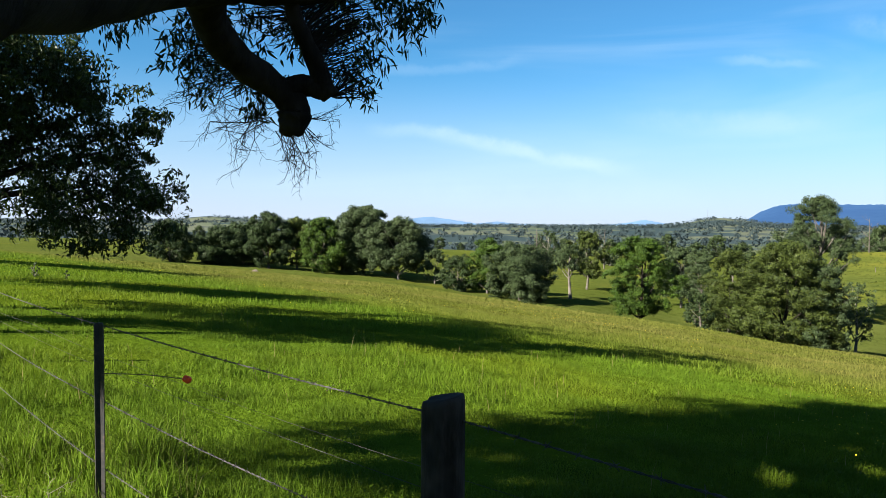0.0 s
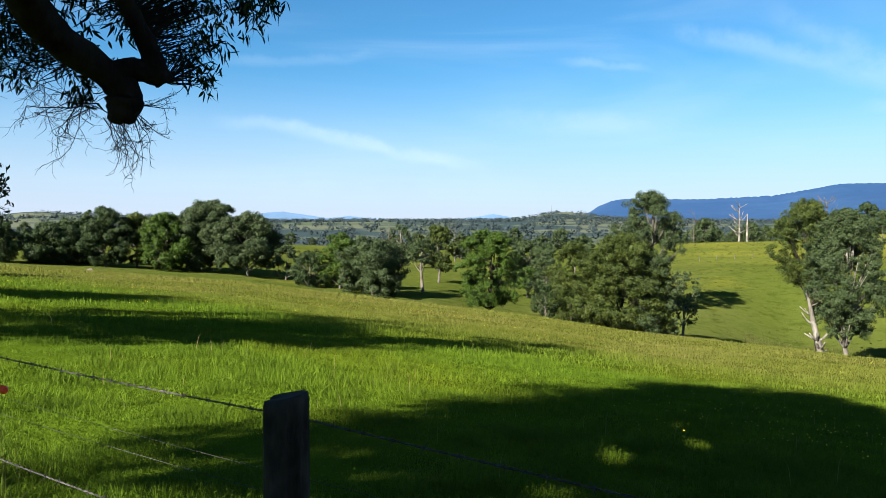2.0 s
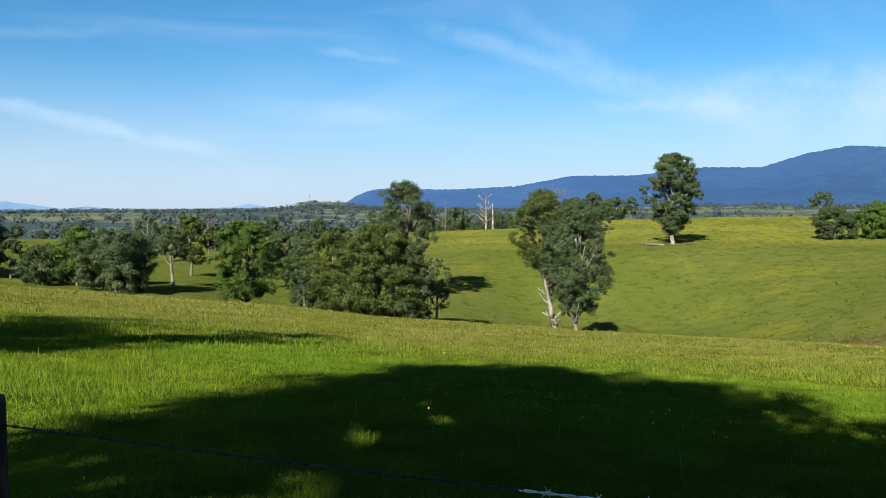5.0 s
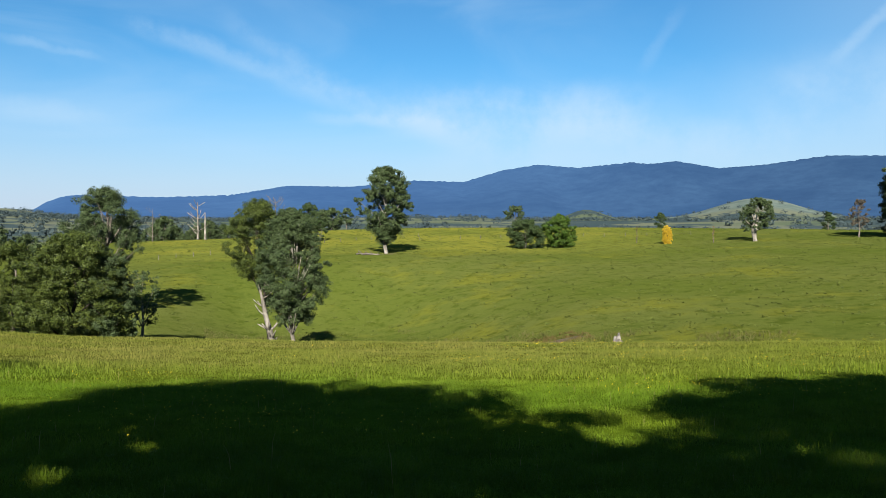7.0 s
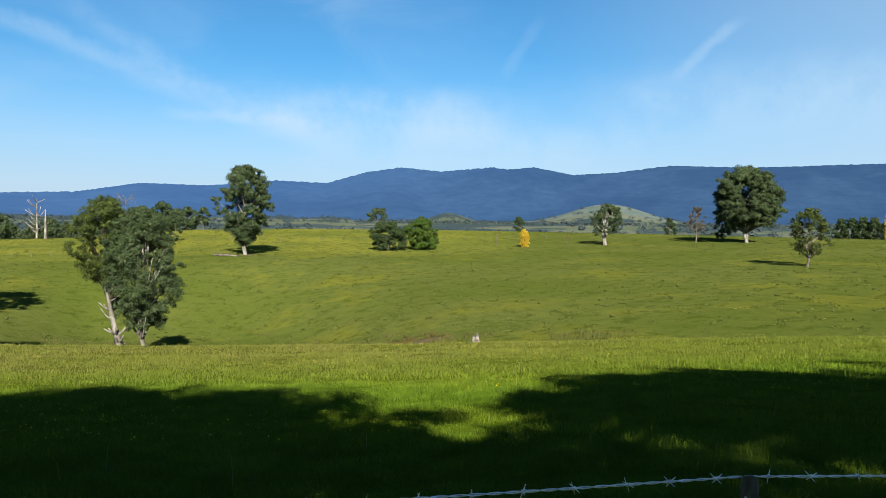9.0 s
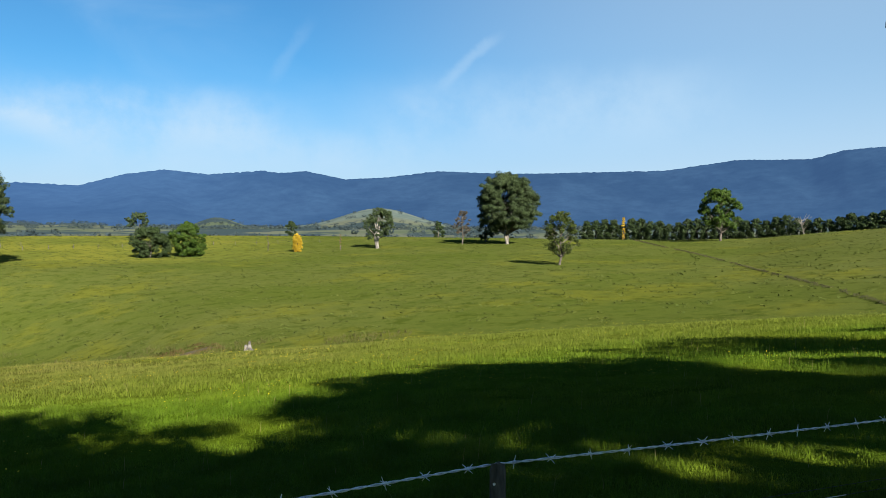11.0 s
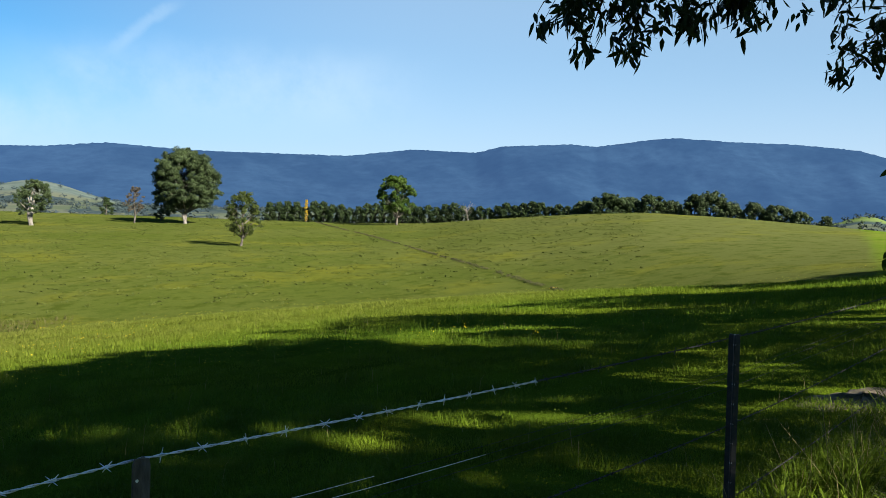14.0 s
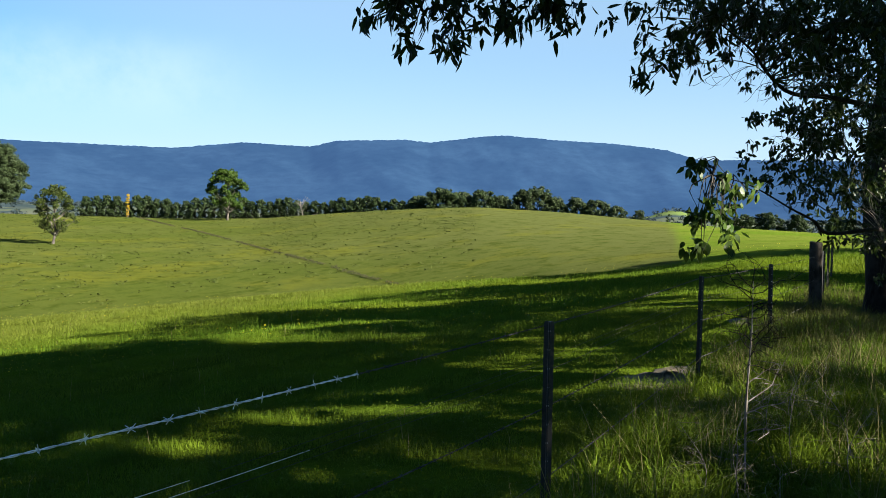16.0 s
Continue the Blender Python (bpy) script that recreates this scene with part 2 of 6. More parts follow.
def leaf_material(name, dark, light, thin=0.25, gloss=0.55, clump=0.7):
    m, n, l, p = material(name, dark, gloss)
    p.inputs["Specular IOR Level"].default_value = 0.14
    g = n.new("ShaderNodeNewGeometry")
    c = mixed(n, l, g.outputs["Random Per Island"], dark, light)
    c = mixed(n, l, ranged(n, l, noise_at(n, l, clump, 2.0), 0.35, 0.65), mixed(n, l, 0.5, c, dark), c)
    l.new(c, p.inputs["Base Color"])
    t = n.new("ShaderNodeBsdfTranslucent")
    l.new(c, t.inputs["Color"])
    mix = n.new("ShaderNodeMixShader")
    mix.inputs["Fac"].default_value = thin
    l.new(p.outputs["BSDF"], mix.inputs[1])
    l.new(t.outputs["BSDF"], mix.inputs[2])
    l.new(mix.outputs["Shader"], n["Material Output"].inputs["Surface"])
    return m


def bark_material(name, a, b, scale=3.0, depth=0.03):
    m, n, l, p = material(name, a, 0.95)
    p.inputs["Specular IOR Level"].default_value = 0.06
    g = n.new("ShaderNodeNewGeometry")
    s = n.new("ShaderNodeMapping")
    s.inputs["Scale"].default_value = (1.0, 1.0, 0.22)
    l.new(g.outputs["Position"], s.inputs["Vector"])
    grain = noise_at(n, l, scale * 3, 6.0, s.outputs["Vector"], 0.65)
    blotch = noise_at(n, l, scale * 0.4, 3.0)
    c = ramp_of(n, l, grain, ((0.3, tuple(v * 0.45 for v in a)), (0.5, a), (0.72, b)))
    c = mixed(n, l, ranged(n, l, blotch, 0.4, 0.65), c, b)
    l.new(c, p.inputs["Base Color"])
    bumped(n, l, p, grain, 0.8, depth)
    return m


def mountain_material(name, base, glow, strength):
    # forested range miles off: haze painted as a blue surface glow, stronger towards +y
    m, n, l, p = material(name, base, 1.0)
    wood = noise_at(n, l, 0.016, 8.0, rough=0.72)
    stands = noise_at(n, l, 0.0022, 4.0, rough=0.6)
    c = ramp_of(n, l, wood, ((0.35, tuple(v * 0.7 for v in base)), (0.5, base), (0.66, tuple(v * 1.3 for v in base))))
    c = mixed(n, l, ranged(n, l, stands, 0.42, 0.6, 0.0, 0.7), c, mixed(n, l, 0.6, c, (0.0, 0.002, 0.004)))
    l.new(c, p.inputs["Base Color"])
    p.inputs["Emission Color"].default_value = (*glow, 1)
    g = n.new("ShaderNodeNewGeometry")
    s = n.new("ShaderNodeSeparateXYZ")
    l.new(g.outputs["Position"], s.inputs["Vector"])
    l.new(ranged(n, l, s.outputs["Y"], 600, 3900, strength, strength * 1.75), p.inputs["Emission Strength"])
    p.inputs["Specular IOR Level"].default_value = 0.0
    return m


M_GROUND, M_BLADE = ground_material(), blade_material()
# air haze is put into these surfaces as blue colour and glow
M_RANGE = mountain_material("far_range_haze_glow", (0.0065, 0.014, 0.022), (0.090, 0.216, 0.52), 0.094)
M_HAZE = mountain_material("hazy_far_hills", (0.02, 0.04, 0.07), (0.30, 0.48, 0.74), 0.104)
M_WEED = blade_material("dry_stalks", (0.21, 0.168, 0.084))
M_GUM = leaf_material("gum_leaves", (0.0157, 0.0268, 0.0102), (0.0521, 0.0726, 0.0268))
M_OLIVE = leaf_material("olive_leaves", (0.0131, 0.0225, 0.0044), (0.0582, 0.0742, 0.0131))
M_GREEN = leaf_material("green_leaves", (0.0139, 0.0325, 0.0039), (0.0526, 0.0865, 0.0093))
M_DARK = leaf_material("dark_leaves", (0.0112, 0.0216, 0.0072), (0.0352, 0.0535, 0.0160))
M_GOLD = leaf_material("autumn_leaves", (0.2516, 0.1628, 0.00888), (0.3848, 0.2738, 0.0222))
M_RUST = leaf_material("rust_leaves", (0.074, 0.0407, 0.0148), (0.1332, 0.074, 0.02664))
M_GREYLEAF = leaf_material("dying_leaves", (0.040, 0.034, 0.024), (0.085, 0.068, 0.047))
M_NEARLEAF = leaf_material("near_leaves", (0.00888, 0.01776, 0.0037), (0.03108, 0.04588, 0.00888), 0.3, 0.38, 2.0)
M_BARK = bark_material("dark_bark", (0.00975, 0.007875, 0.00675), (0.024, 0.0195, 0.0165), 6.0)
M_PALE = bark_material("pale_bark", (0.0829, 0.0746, 0.0638), (0.1658, 0.1530, 0.1339), 1.2)
M_GREYBARK = bark_material("grey_bark", (0.0488, 0.0429, 0.0366), (0.0926, 0.0819, 0.0692), 2.0)
# distant trees: blue-grey haze is put into the leaf colour
M_HAZED_WOOD = leaf_material("far_woods", (0.01776, 0.02812, 0.03108), (0.02664, 0.03996, 0.04218), 0.15, 0.8, 0.02)


# ---------------------------------------------------------------- mesh helpers
def mesh_np(name, verts, faces, mat, smooth=False):
    """A mesh from arrays; all faces have the same number of corners."""
    verts, faces = np.asarray(verts, np.float32), np.asarray(faces, np.int32)
    me = bpy.data.meshes.new(name)
    k = faces.shape[1]
    me.vertices.add(len(verts))
    me.vertices.foreach_set("co", verts.ravel())
    me.loops.add(faces.size)
    me.loops.foreach_set("vertex_index", faces.ravel())
    me.polygons.add(len(faces))
    me.polygons.foreach_set("loop_start", np.arange(0, faces.size, k, dtype=np.int32))
    me.polygons.foreach_set("use_smooth", np.full(len(faces), smooth))
    me.materials.append(mat)
    me.update(calc_edges=True)
    return me


def part_np(name, verts, faces, mat, parent, label="", smooth=False):
    ob = new(name, mesh_np(name, verts, faces, mat, smooth))
    ob.parent = parent
    if label:
        tagged(ob, label)
    return ob


def part(name, bm, mat, parent, label="", smooth=False):
    me = bpy.data.meshes.new(name)
    for f in bm.faces:
        f.smooth = smooth
    bm.to_mesh(me)
    bm.free()
    me.materials.append(mat)
    ob = new(name, me)
    ob.parent = parent
    if label:
        tagged(ob, label)
    return ob


def tube(path, radii, sides=8, wobble=0.0, rng=None, cap=True):
    """Verts and quads of a tube along a path of points."""
    p, r = np.asarray(path, float), np.asarray(radii, float)
    d = np.gradient(p, axis=0)
    d /= np.linalg.norm(d, axis=1)[:, None] + 1e-9
    ref = np.array([0.0, 0, 1]) if abs(d[:, 2]).mean() < 0.8 else np.array([1.0, 0, 0])
    u = np.cross(d, ref)
    u /= np.linalg.norm(u, axis=1)[:, None] + 1e-9
    w = np.cross(d, u)
    a = np.arange(sides) * 2 * np.pi / sides
    ring = u[:, None] * np.cos(a)[None, :, None] + w[:, None] * np.sin(a)[None, :, None]
    k = r[:, None] * np.ones(sides)
    if wobble:
        k = k * (1 + wobble * rng.standard_normal(k.shape))
    v = (p[:, None] + ring * k[:, :, None]).reshape(-1, 3)
    i, j = np.meshgrid(np.arange(len(p) - 1), np.arange(sides), indexing="ij")
    i, j = i.ravel(), j.ravel()
    q = (j + 1) % sides
    f = np.stack([i * sides + j, i * sides + q, (i + 1) * sides + q, (i + 1) * sides + j], 1)
    if cap:
        n0 = len(v)
        v = np.concatenate([v, p[:1], p[-1:]])
        jj = np.arange(0, sides)
        e = (len(p) - 1) * sides
        low = np.stack([np.full(sides, n0), (jj + 1) % sides, jj, jj], 1)
        high = np.stack([np.full(sides, n0 + 1), e + jj, e + (jj + 1) % sides, e + (jj + 1) % sides], 1)
        f = np.concatenate([f, low[:, :4], high[:, :4]])
    return v, f


def joined(pieces):
    vs, fs, n = [], [], 0
    for v, f in pieces:
        vs.append(v)
        fs.append(f + n)
        n += len(v)
    return np.concatenate(vs), np.concatenate(fs)


def curve_points(points, steps):
    """A smooth run through a few points (and their radii)."""
    p = np.asarray(points, float)
    t = np.linspace(0, len(p) - 1, steps)
    q = np.concatenate([2 * p[:1] - p[1:2], p, 2 * p[-1:] - p[-2:-1]])
    i = np.minimum(t.astype(int), len(p) - 2)
    s = (t - i)[:, None]
    a, b, c, d = q[i], q[i + 1], q[i + 2], q[i + 3]
    return 0.5 * (2 * b + (c - a) * s + (2 * a - 5 * b + 4 * c - d) * s ** 2 + (3 * b - a - 3 * c + d) * s ** 3)


def leaf_cards(centres, outward, length, width, rng, hang=0.0, folded=True, three=False):
    """Small pointed leaves, one kite of four corners each, turned mostly outward."""
    n = len(centres)
    normal = outward * 0.9 + rng.standard_normal((n, 3)) * 0.45
    normal /= np.linalg.norm(normal, axis=1)[:, None] + 1e-9
    along = rng.standard_normal((n, 3))
    along[:, 2] -= hang
    along -= normal * (along * normal).sum(1)[:, None] * (1 - min(hang, 1) * 0.7)
    along /= np.linalg.norm(along, axis=1)[:, None] + 1e-9
    side = np.cross(normal, along)
    side /= np.linalg.norm(side, axis=1)[:, None] + 1e-9
    ln = (length * rng.uniform(0.6, 1.3, n))[:, None]
    wd = (width * rng.uniform(0.6, 1.3, n))[:, None]
    if three:
        v = np.stack([centres - along * ln / 2 - side * wd * 0.3, centres + along * ln / 2 - side * wd * 0.2, centres + side * wd * 0.7 - along * ln * 0.1], 1).reshape(-1, 3)
        return v, np.arange(3 * n).reshape(n, 3)
    bend = normal * ln * 0.12 if folded else 0
    v = np.stack([centres - along * ln / 2, centres + side * wd / 2 + bend - along * ln * 0.08,
                  centres + along * ln / 2, centres - side * wd / 2 + bend - along * ln * 0.08], 1).reshape(-1, 3)
    f = np.arange(4 * n).reshape(n, 4)
    return v, f


def clump_leaves(clumps, per_m2, length, width, rng, hang=0.0, flat=0.8, three=False):
    """Leaves over a set of clumps (x, y, z, radius): each clump is a cluster of smaller tufts with gaps between them."""
    cs, outs = [], []
    for x, y, z, r in clumps:
        n = max(12, int(per_m2 * 4 * math.pi * r * r))
        tufts = 9 + int(6 * rng.uniform())
        d = rng.standard_normal((tufts, 3))
        d /= np.linalg.norm(d, axis=1)[:, None]
        tuft_at = d * (r * rng.uniform(0.45, 0.95, tufts))[:, None]
        tuft_r = r * rng.uniform(0.26, 0.48, tufts)
        k = rng.integers(0, tufts, n)
        e = rng.standard_normal((n, 3))
        e /= np.linalg.norm(e, axis=1)[:, None]
        c = tuft_at[k] + e * (tuft_r[k] * np.power(rng.uniform(0.05, 1, n), 0.5))[:, None]
        c[:, 2] *= flat
        cs.append(c + (x, y, z))
        outs.append(e * 0.75 + d[k] * 0.45)
    outs = np.concatenate(outs)
    v, f = leaf_cards(np.concatenate(cs), outs, length, width, rng, hang, three=three)
    if not three:
        return v, f
    soft = outs + rng.standard_normal(outs.shape) * 0.3 + (0, 0, 0.1)
    return v, f, np.repeat(soft / np.linalg.norm(soft, axis=1)[:, None], 3, 0)


# ---------------------------------------------------------------- lie of the land
# bearings in degrees clockwise from +y, seen from the spot where the camera stands
EYE = 1.65
BEAR = [-40, -32, -22, -14, -6, 0, 7, 15, 22, 30, 37, 45, 55, 66, 78, 91, 104, 112, 118, 124.5, 132, 140]
CREST_DIP = [1.0, 1.5, 2.4, 3.17, 3.9, 4.75, 5.6, 6.45, 7.35, 7.9, 8.3, 8.5, 8.45, 8.0, 7.2, 6.15, 4.95, 4.3, 3.8, 3.0, 1.85, 1.2]
CREST_FAR = [120, 115, 110, 105, 100, 95, 90, 82, 75, 71, 68, 67, 65, 62, 58, 56, 55, 50, 45, 42, 40, 40]
HILL = [-40, -20, 0, 10, 20, 26, 32, 39, 46, 60, 70, 83, 90, 96, 100, 107, 112, 118, 124, 129, 136, 141]
HILL_FAR = [420, 420, 420, 400, 360, 300, 300, 320, 330, 340, 330, 300, 300, 290, 250, 215, 200, 190, 175, 165, 165, 165]
HILL_RISE = [-0.5, -0.7, -1.3, -1.4, -1.2, -0.97, -0.8, -0.18, 0, 0.02, -0.05, -0.2, -0.28, -0.14, 0.26, 0.84, 1.09, 0.84, 0.39, 0.0, -0.3, -0.4]
PLAIN = [-40, -24, -17, -12, -8, -3, 2, 8, 14, 17, 19, 22, 26, 60, 100, 141]
PLAIN_RISE = [0.5, 0.55, 0.85, 0.8, 0.5, 0.48, 0.55, 0.5, 0.6, 0.95, 0.88, 0.65, 0.55, 0.6, 0.55, 0.4]
# how wide (as a share of the crest's distance) and how deep the gully lies behind the crest
GULLY_BEAR = [-40, 8, 15, 27, 33, 43, 57, 66, 90, 112, 140]
GULLY_WIDE = [0.3, 0.3, 0.6, 0.62, 0.92, 0.88, 0.36, 0.32, 0.4, 0.4, 0.3]
GULLY_DEEP = [0.9, 0.9, 1.2, 1.3, 2.6, 2.4, 1.7, 1.7, 1.8, 1.4, 0.9]
FENCE_BEAR, FENCE_FAR = 47.6, 1.47


def tan_d(a):
    return np.tan(np.radians(a))


def lay_of_land():
    bearings = np.concatenate([np.arange(-42, 146, 0.5), np.arange(146, 318, 4.0)])
    radii = np.concatenate([[0.002], np.geomspace(0.6, 4900, 240)])
    heights = np.zeros((len(bearings), len(radii)))
    for i, bearing in enumerate(bearings):
        b = bearing if bearing < 230 else bearing - 360
        view = np.clip((b + 62) / 22, 0, 1) * np.clip((165 - b) / 25, 0, 1)
        dip, far = tan_d(np.interp(b, BEAR, CREST_DIP)), np.interp(b, BEAR, CREST_FAR)
        c = max(math.cos(math.radians(b - FENCE_BEAR)), 0.05)
        start = min(FENCE_FAR / c, far * 0.5)
        hill, rise = np.interp(b, HILL, HILL_FAR), tan_d(np.interp(b, HILL, HILL_RISE))
        plain = tan_d(np.interp(b, PLAIN, PLAIN_RISE))
        sight = lambda r, k: EYE + k * r
        bank = np.interp(far * 2.6, (far * 1.3, hill), (sight(far * 1.3, -dip), sight(hill, rise)))
        opens, deep = np.interp(b, GULLY_BEAR, GULLY_WIDE), np.interp(b, GULLY_BEAR, GULLY_DEEP)
        r = [0, start, far, far * (1 + opens * 0.45), far * (1 + opens), far * 2.6, hill, hill * 1.35, 900, 1300, 1900, 2700, 4900]
        z = [0, 0, sight(far, -dip), sight(far * (1 + opens * 0.45), -dip) - deep, sight(far * (1 + opens), -dip) + 0.1, bank, sight(hill, rise),
             sight(hill * 1.35, rise - 0.012), -6, sight(1300, plain * 0.7), sight(1900, plain * 0.55), sight(2700, plain), 30]
        low = [0] * 8 + [-4, 0, 5, 12, 30]
        heights[i] = np.interp(radii, r, z) * view + np.interp(radii, r, low) * (1 - view)
    knoll = np.exp(-((bearings[:, None] - 69.3) / 3.7) ** 2) * np.exp(-((radii[None] - 2350) / 330) ** 2) * 68
    knoll2 = np.exp(-((bearings[:, None] - 125.9) / 1.4) ** 2) * np.exp(-((radii[None] - 1500) / 200) ** 2) * 26
    for b, wide, high in ((57.7, 1.3, 40), (48.7, 1.2, 16), (45.2, 1.3, 14), (41.0, 1.2, 10), (17.5, 2.2, 18), (-19.4, 2.2, 16)):
        knoll2 = knoll2 + np.exp(-((bearings[:, None] - b) / wide) ** 2) * np.exp(-((radii[None] - 2300) / 300) ** 2) * high
    rise_by_gum = np.exp(-((bearings[:, None] - 45) / 13) ** 2) * np.exp(-((radii[None] - 190) / 13) ** 2) * 0.8
    heights += knoll + knoll2 + rise_by_gum
    for _ in range(3):
        heights[:, 1:-1] = (heights[:, :-2] + 2 * heights[:, 1:-1] + heights[:, 2:]) / 4
        heights = (np.roll(heights, 1, 0) + 2 * heights + np.roll(heights, -1, 0)) / 4
    return bearings, radii, heights


BEARINGS, RADII, HEIGHTS = lay_of_land()


def ground_z(x, y):
    """Height of the ground at places given as arrays or numbers."""
    x, y = np.asarray(x, float), np.asarray(y, float)
    r = np.clip(np.hypot(x, y), RADII[0], RADII[-1])
    b = np.degrees(np.arctan2(x, y))
    b = np.where(b < -42, b + 360, b)
    i = np.clip(np.searchsorted(BEARINGS, b) - 1, 0, len(BEARINGS) - 1)
    j = np.clip(np.searchsorted(RADII, r) - 1, 0, len(RADII) - 2)
    k = (i + 1) % len(BEARINGS)
    span = np.where(k == 0, BEARINGS[0] + 360 - BEARINGS[-1], BEARINGS[k] - BEARINGS[i])
    u, v = np.clip((b - BEARINGS[i]) / span, 0, 1), (r - RADII[j]) / (RADII[j + 1] - RADII[j])
    h = HEIGHTS
    return (h[i, j] * (1 - v) + h[i, j + 1] * v) * (1 - u) + (h[k, j] * (1 - v) + h[k, j + 1] * v) * u


def at(bearing, far):
    a = math.radians(bearing)
    x, y = far * math.sin(a), far * math.cos(a)
    return x, y, float(ground_z(x, y))


# ---------------------------------------------------------------- ground
def build_ground():
    b, r = np.radians(BEARINGS), RADII
    rng = np.random.default_rng(3)
    x, y = np.sin(b)[:, None] * r[None], np.cos(b)[:, None] * r[None]
    verts = np.stack([x, y, HEIGHTS], -1).reshape(-1, 3)
    nb, nr = len(b), len(r)
    i, j = np.meshgrid(np.arange(nb), np.arange(nr - 1), indexing="ij")
    i, j = i.ravel(), j.ravel()
    k = (i + 1) % nb
    faces = np.stack([i * nr + j, i * nr + j + 1, k * nr + j + 1, k * nr + j], 1)
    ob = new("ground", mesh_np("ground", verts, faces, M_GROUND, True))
    ob.data.validate()
    # the grazed slope across the gully, told apart from the long grass on the near side
    side = np.where(BEARINGS < 230, BEARINGS, BEARINGS - 360)
    grazed = np.clip((r[None] / np.interp(side, BEAR, CREST_FAR)[:, None] - 1.03) / 0.12, 0, 1)
    ob.data.attributes.new("grazed", "FLOAT", "POINT").data.foreach_set("value", grazed.astype(np.float32).ravel())
    # the paler paddock behind the rise on which the great gum stands
    upper = np.clip((r[None] - 194) / 8, 0, 1) * (np.clip((side - 24) / 4, 0, 1) * np.clip((66 - side) / 8, 0, 1))[:, None]
    ob.data.attributes.new("upper", "FLOAT", "POINT").data.foreach_set("value", upper.astype(np.float32).ravel())
    # greener flats down the road, past a fence line
    flats = np.clip((side[:, None] - 126.5 + (r[None] - 45) * 0.011) / 0.8, 0, 1)
    ob.data.attributes.new("flats", "FLOAT", "POINT").data.foreach_set("value", flats.astype(np.float32).ravel())
    return tagged(ob, "rolling green pasture falling to a gully and rising beyond", "ground", kind="structure")


build_ground()

RIDGE_BEAR = [17, 18.75, 19.35, 19.9, 20.5, 21.1, 22.2, 23.7, 27, 31.7, 35.9, 40.3, 45, 48.7, 51.7, 54.2, 57.1, 60.8, 62, 64, 66.8, 70,
              73.6, 78.8, 85.4, 90, 94.7, 99.5, 101.5, 106.4, 108.2, 111.4, 113.8, 117.2, 121.8, 125.3, 127.6, 130.2, 135, 145, 160]
RIDGE_RISE = [0.2, 0.9, 1.12, 1.49, 1.78, 1.97, 2.09, 2.06, 2.0, 2.2, 2.93, 2.89, 3.37, 3.27, 4.15, 4.52, 4.25, 4.6, 4.46, 4.62,
              4.06, 4.25, 4.7, 4.5, 4.56, 4.58, 5.2, 5.1, 5.61, 5.82, 5.66, 6.1, 6.3, 6.0, 5.74, 5.3, 4.57, 4.6, 4.49, 4.2, 3.0]
HAZE_BEAR = [-44, -20, -10, -6, -4.6, -3.3, -1.6, 0.2, 1.7, 3.2, 6, 9.5, 11, 12.3, 13.6, 15.5, 19]
HAZE_RISE = [0.3, 0.3, 0.35, 0.6, 0.98, 1.12, 0.9, 0.62, 0.8, 0.62, 0.55, 0.6, 0.75, 1.0, 0.75, 0.5, 0.3]


def build_range(name, first, last, bearings, rises, crest, foot, mat, label):
    """The wooded range behind the plain: spurs and gullies run down from one ridge."""
    b = np.arange(first, last, 0.16)
    u = np.concatenate([np.linspace(0, 1, 46), [1.12, 1.3]])
    crest_far = crest + 120 * np.sin(np.radians(b * 9))
    top = tan_d(np.interp(b, bearings, rises)) * crest_far + EYE
    foot_far = foot + 150 * np.sin(np.radians(b * 13))
    verts = np.zeros((len(b), len(u), 3))
    for j, uu in enumerate(u):
        far = foot_far + (crest_far - foot_far) * uu
        f = min(uu, 2 - uu)
        shape = 0.16 * f + 0.84 * f ** 1.35
        spur = np.array([noise.fractal((bb * 0.17 + 1.0 * uu, 0.8 * uu, 3.1), 1.0, 2.0, 4) for bb in b])
        fine = np.array([noise.noise((bb * 0.5 + 1.3 * uu, 1.0 * uu, 8.1)) for bb in b])
        gully = (spur * 0.14 + fine * 0.035) * math.sin(math.pi * min(uu, 1)) ** 0.8
        z = 14 + (top - 14) * np.clip(shape + gully * (0.35 + f * 0.5), 0.0, 1.0 - 0.03 * (1 - f))
        if uu == 1:
            z = top + 5.0 * np.array([noise.noise((bb * 9.0, 0.2, 1.0)) for bb in b])
        a = np.radians(b)
        verts[:, j] = np.stack([np.sin(a) * far, np.cos(a) * far, z], 1)
    nb, nu = len(b), len(u)
    i, j = np.meshgrid(np.arange(nb - 1), np.arange(nu - 1), indexing="ij")
    i, j = i.ravel(), j.ravel()
    f = np.stack([i * nu + j, i * nu + j + 1, (i + 1) * nu + j + 1, (i + 1) * nu + j], 1)
    ob = new(name, mesh_np(name, verts.reshape(-1, 3), f, mat, True))
    tagged(ob, label, "mountain", kind="structure")


build_range("mountain_range", 17.2, 160, RIDGE_BEAR, RIDGE_RISE, 4250, 2900, M_RANGE, "long forested mountain range behind the plain, coloured blue for haze")
build_range("far_hills", -44, 19, HAZE_BEAR, HAZE_RISE, 4500, 4250, M_HAZE, "hills on the far horizon, coloured pale blue for haze")


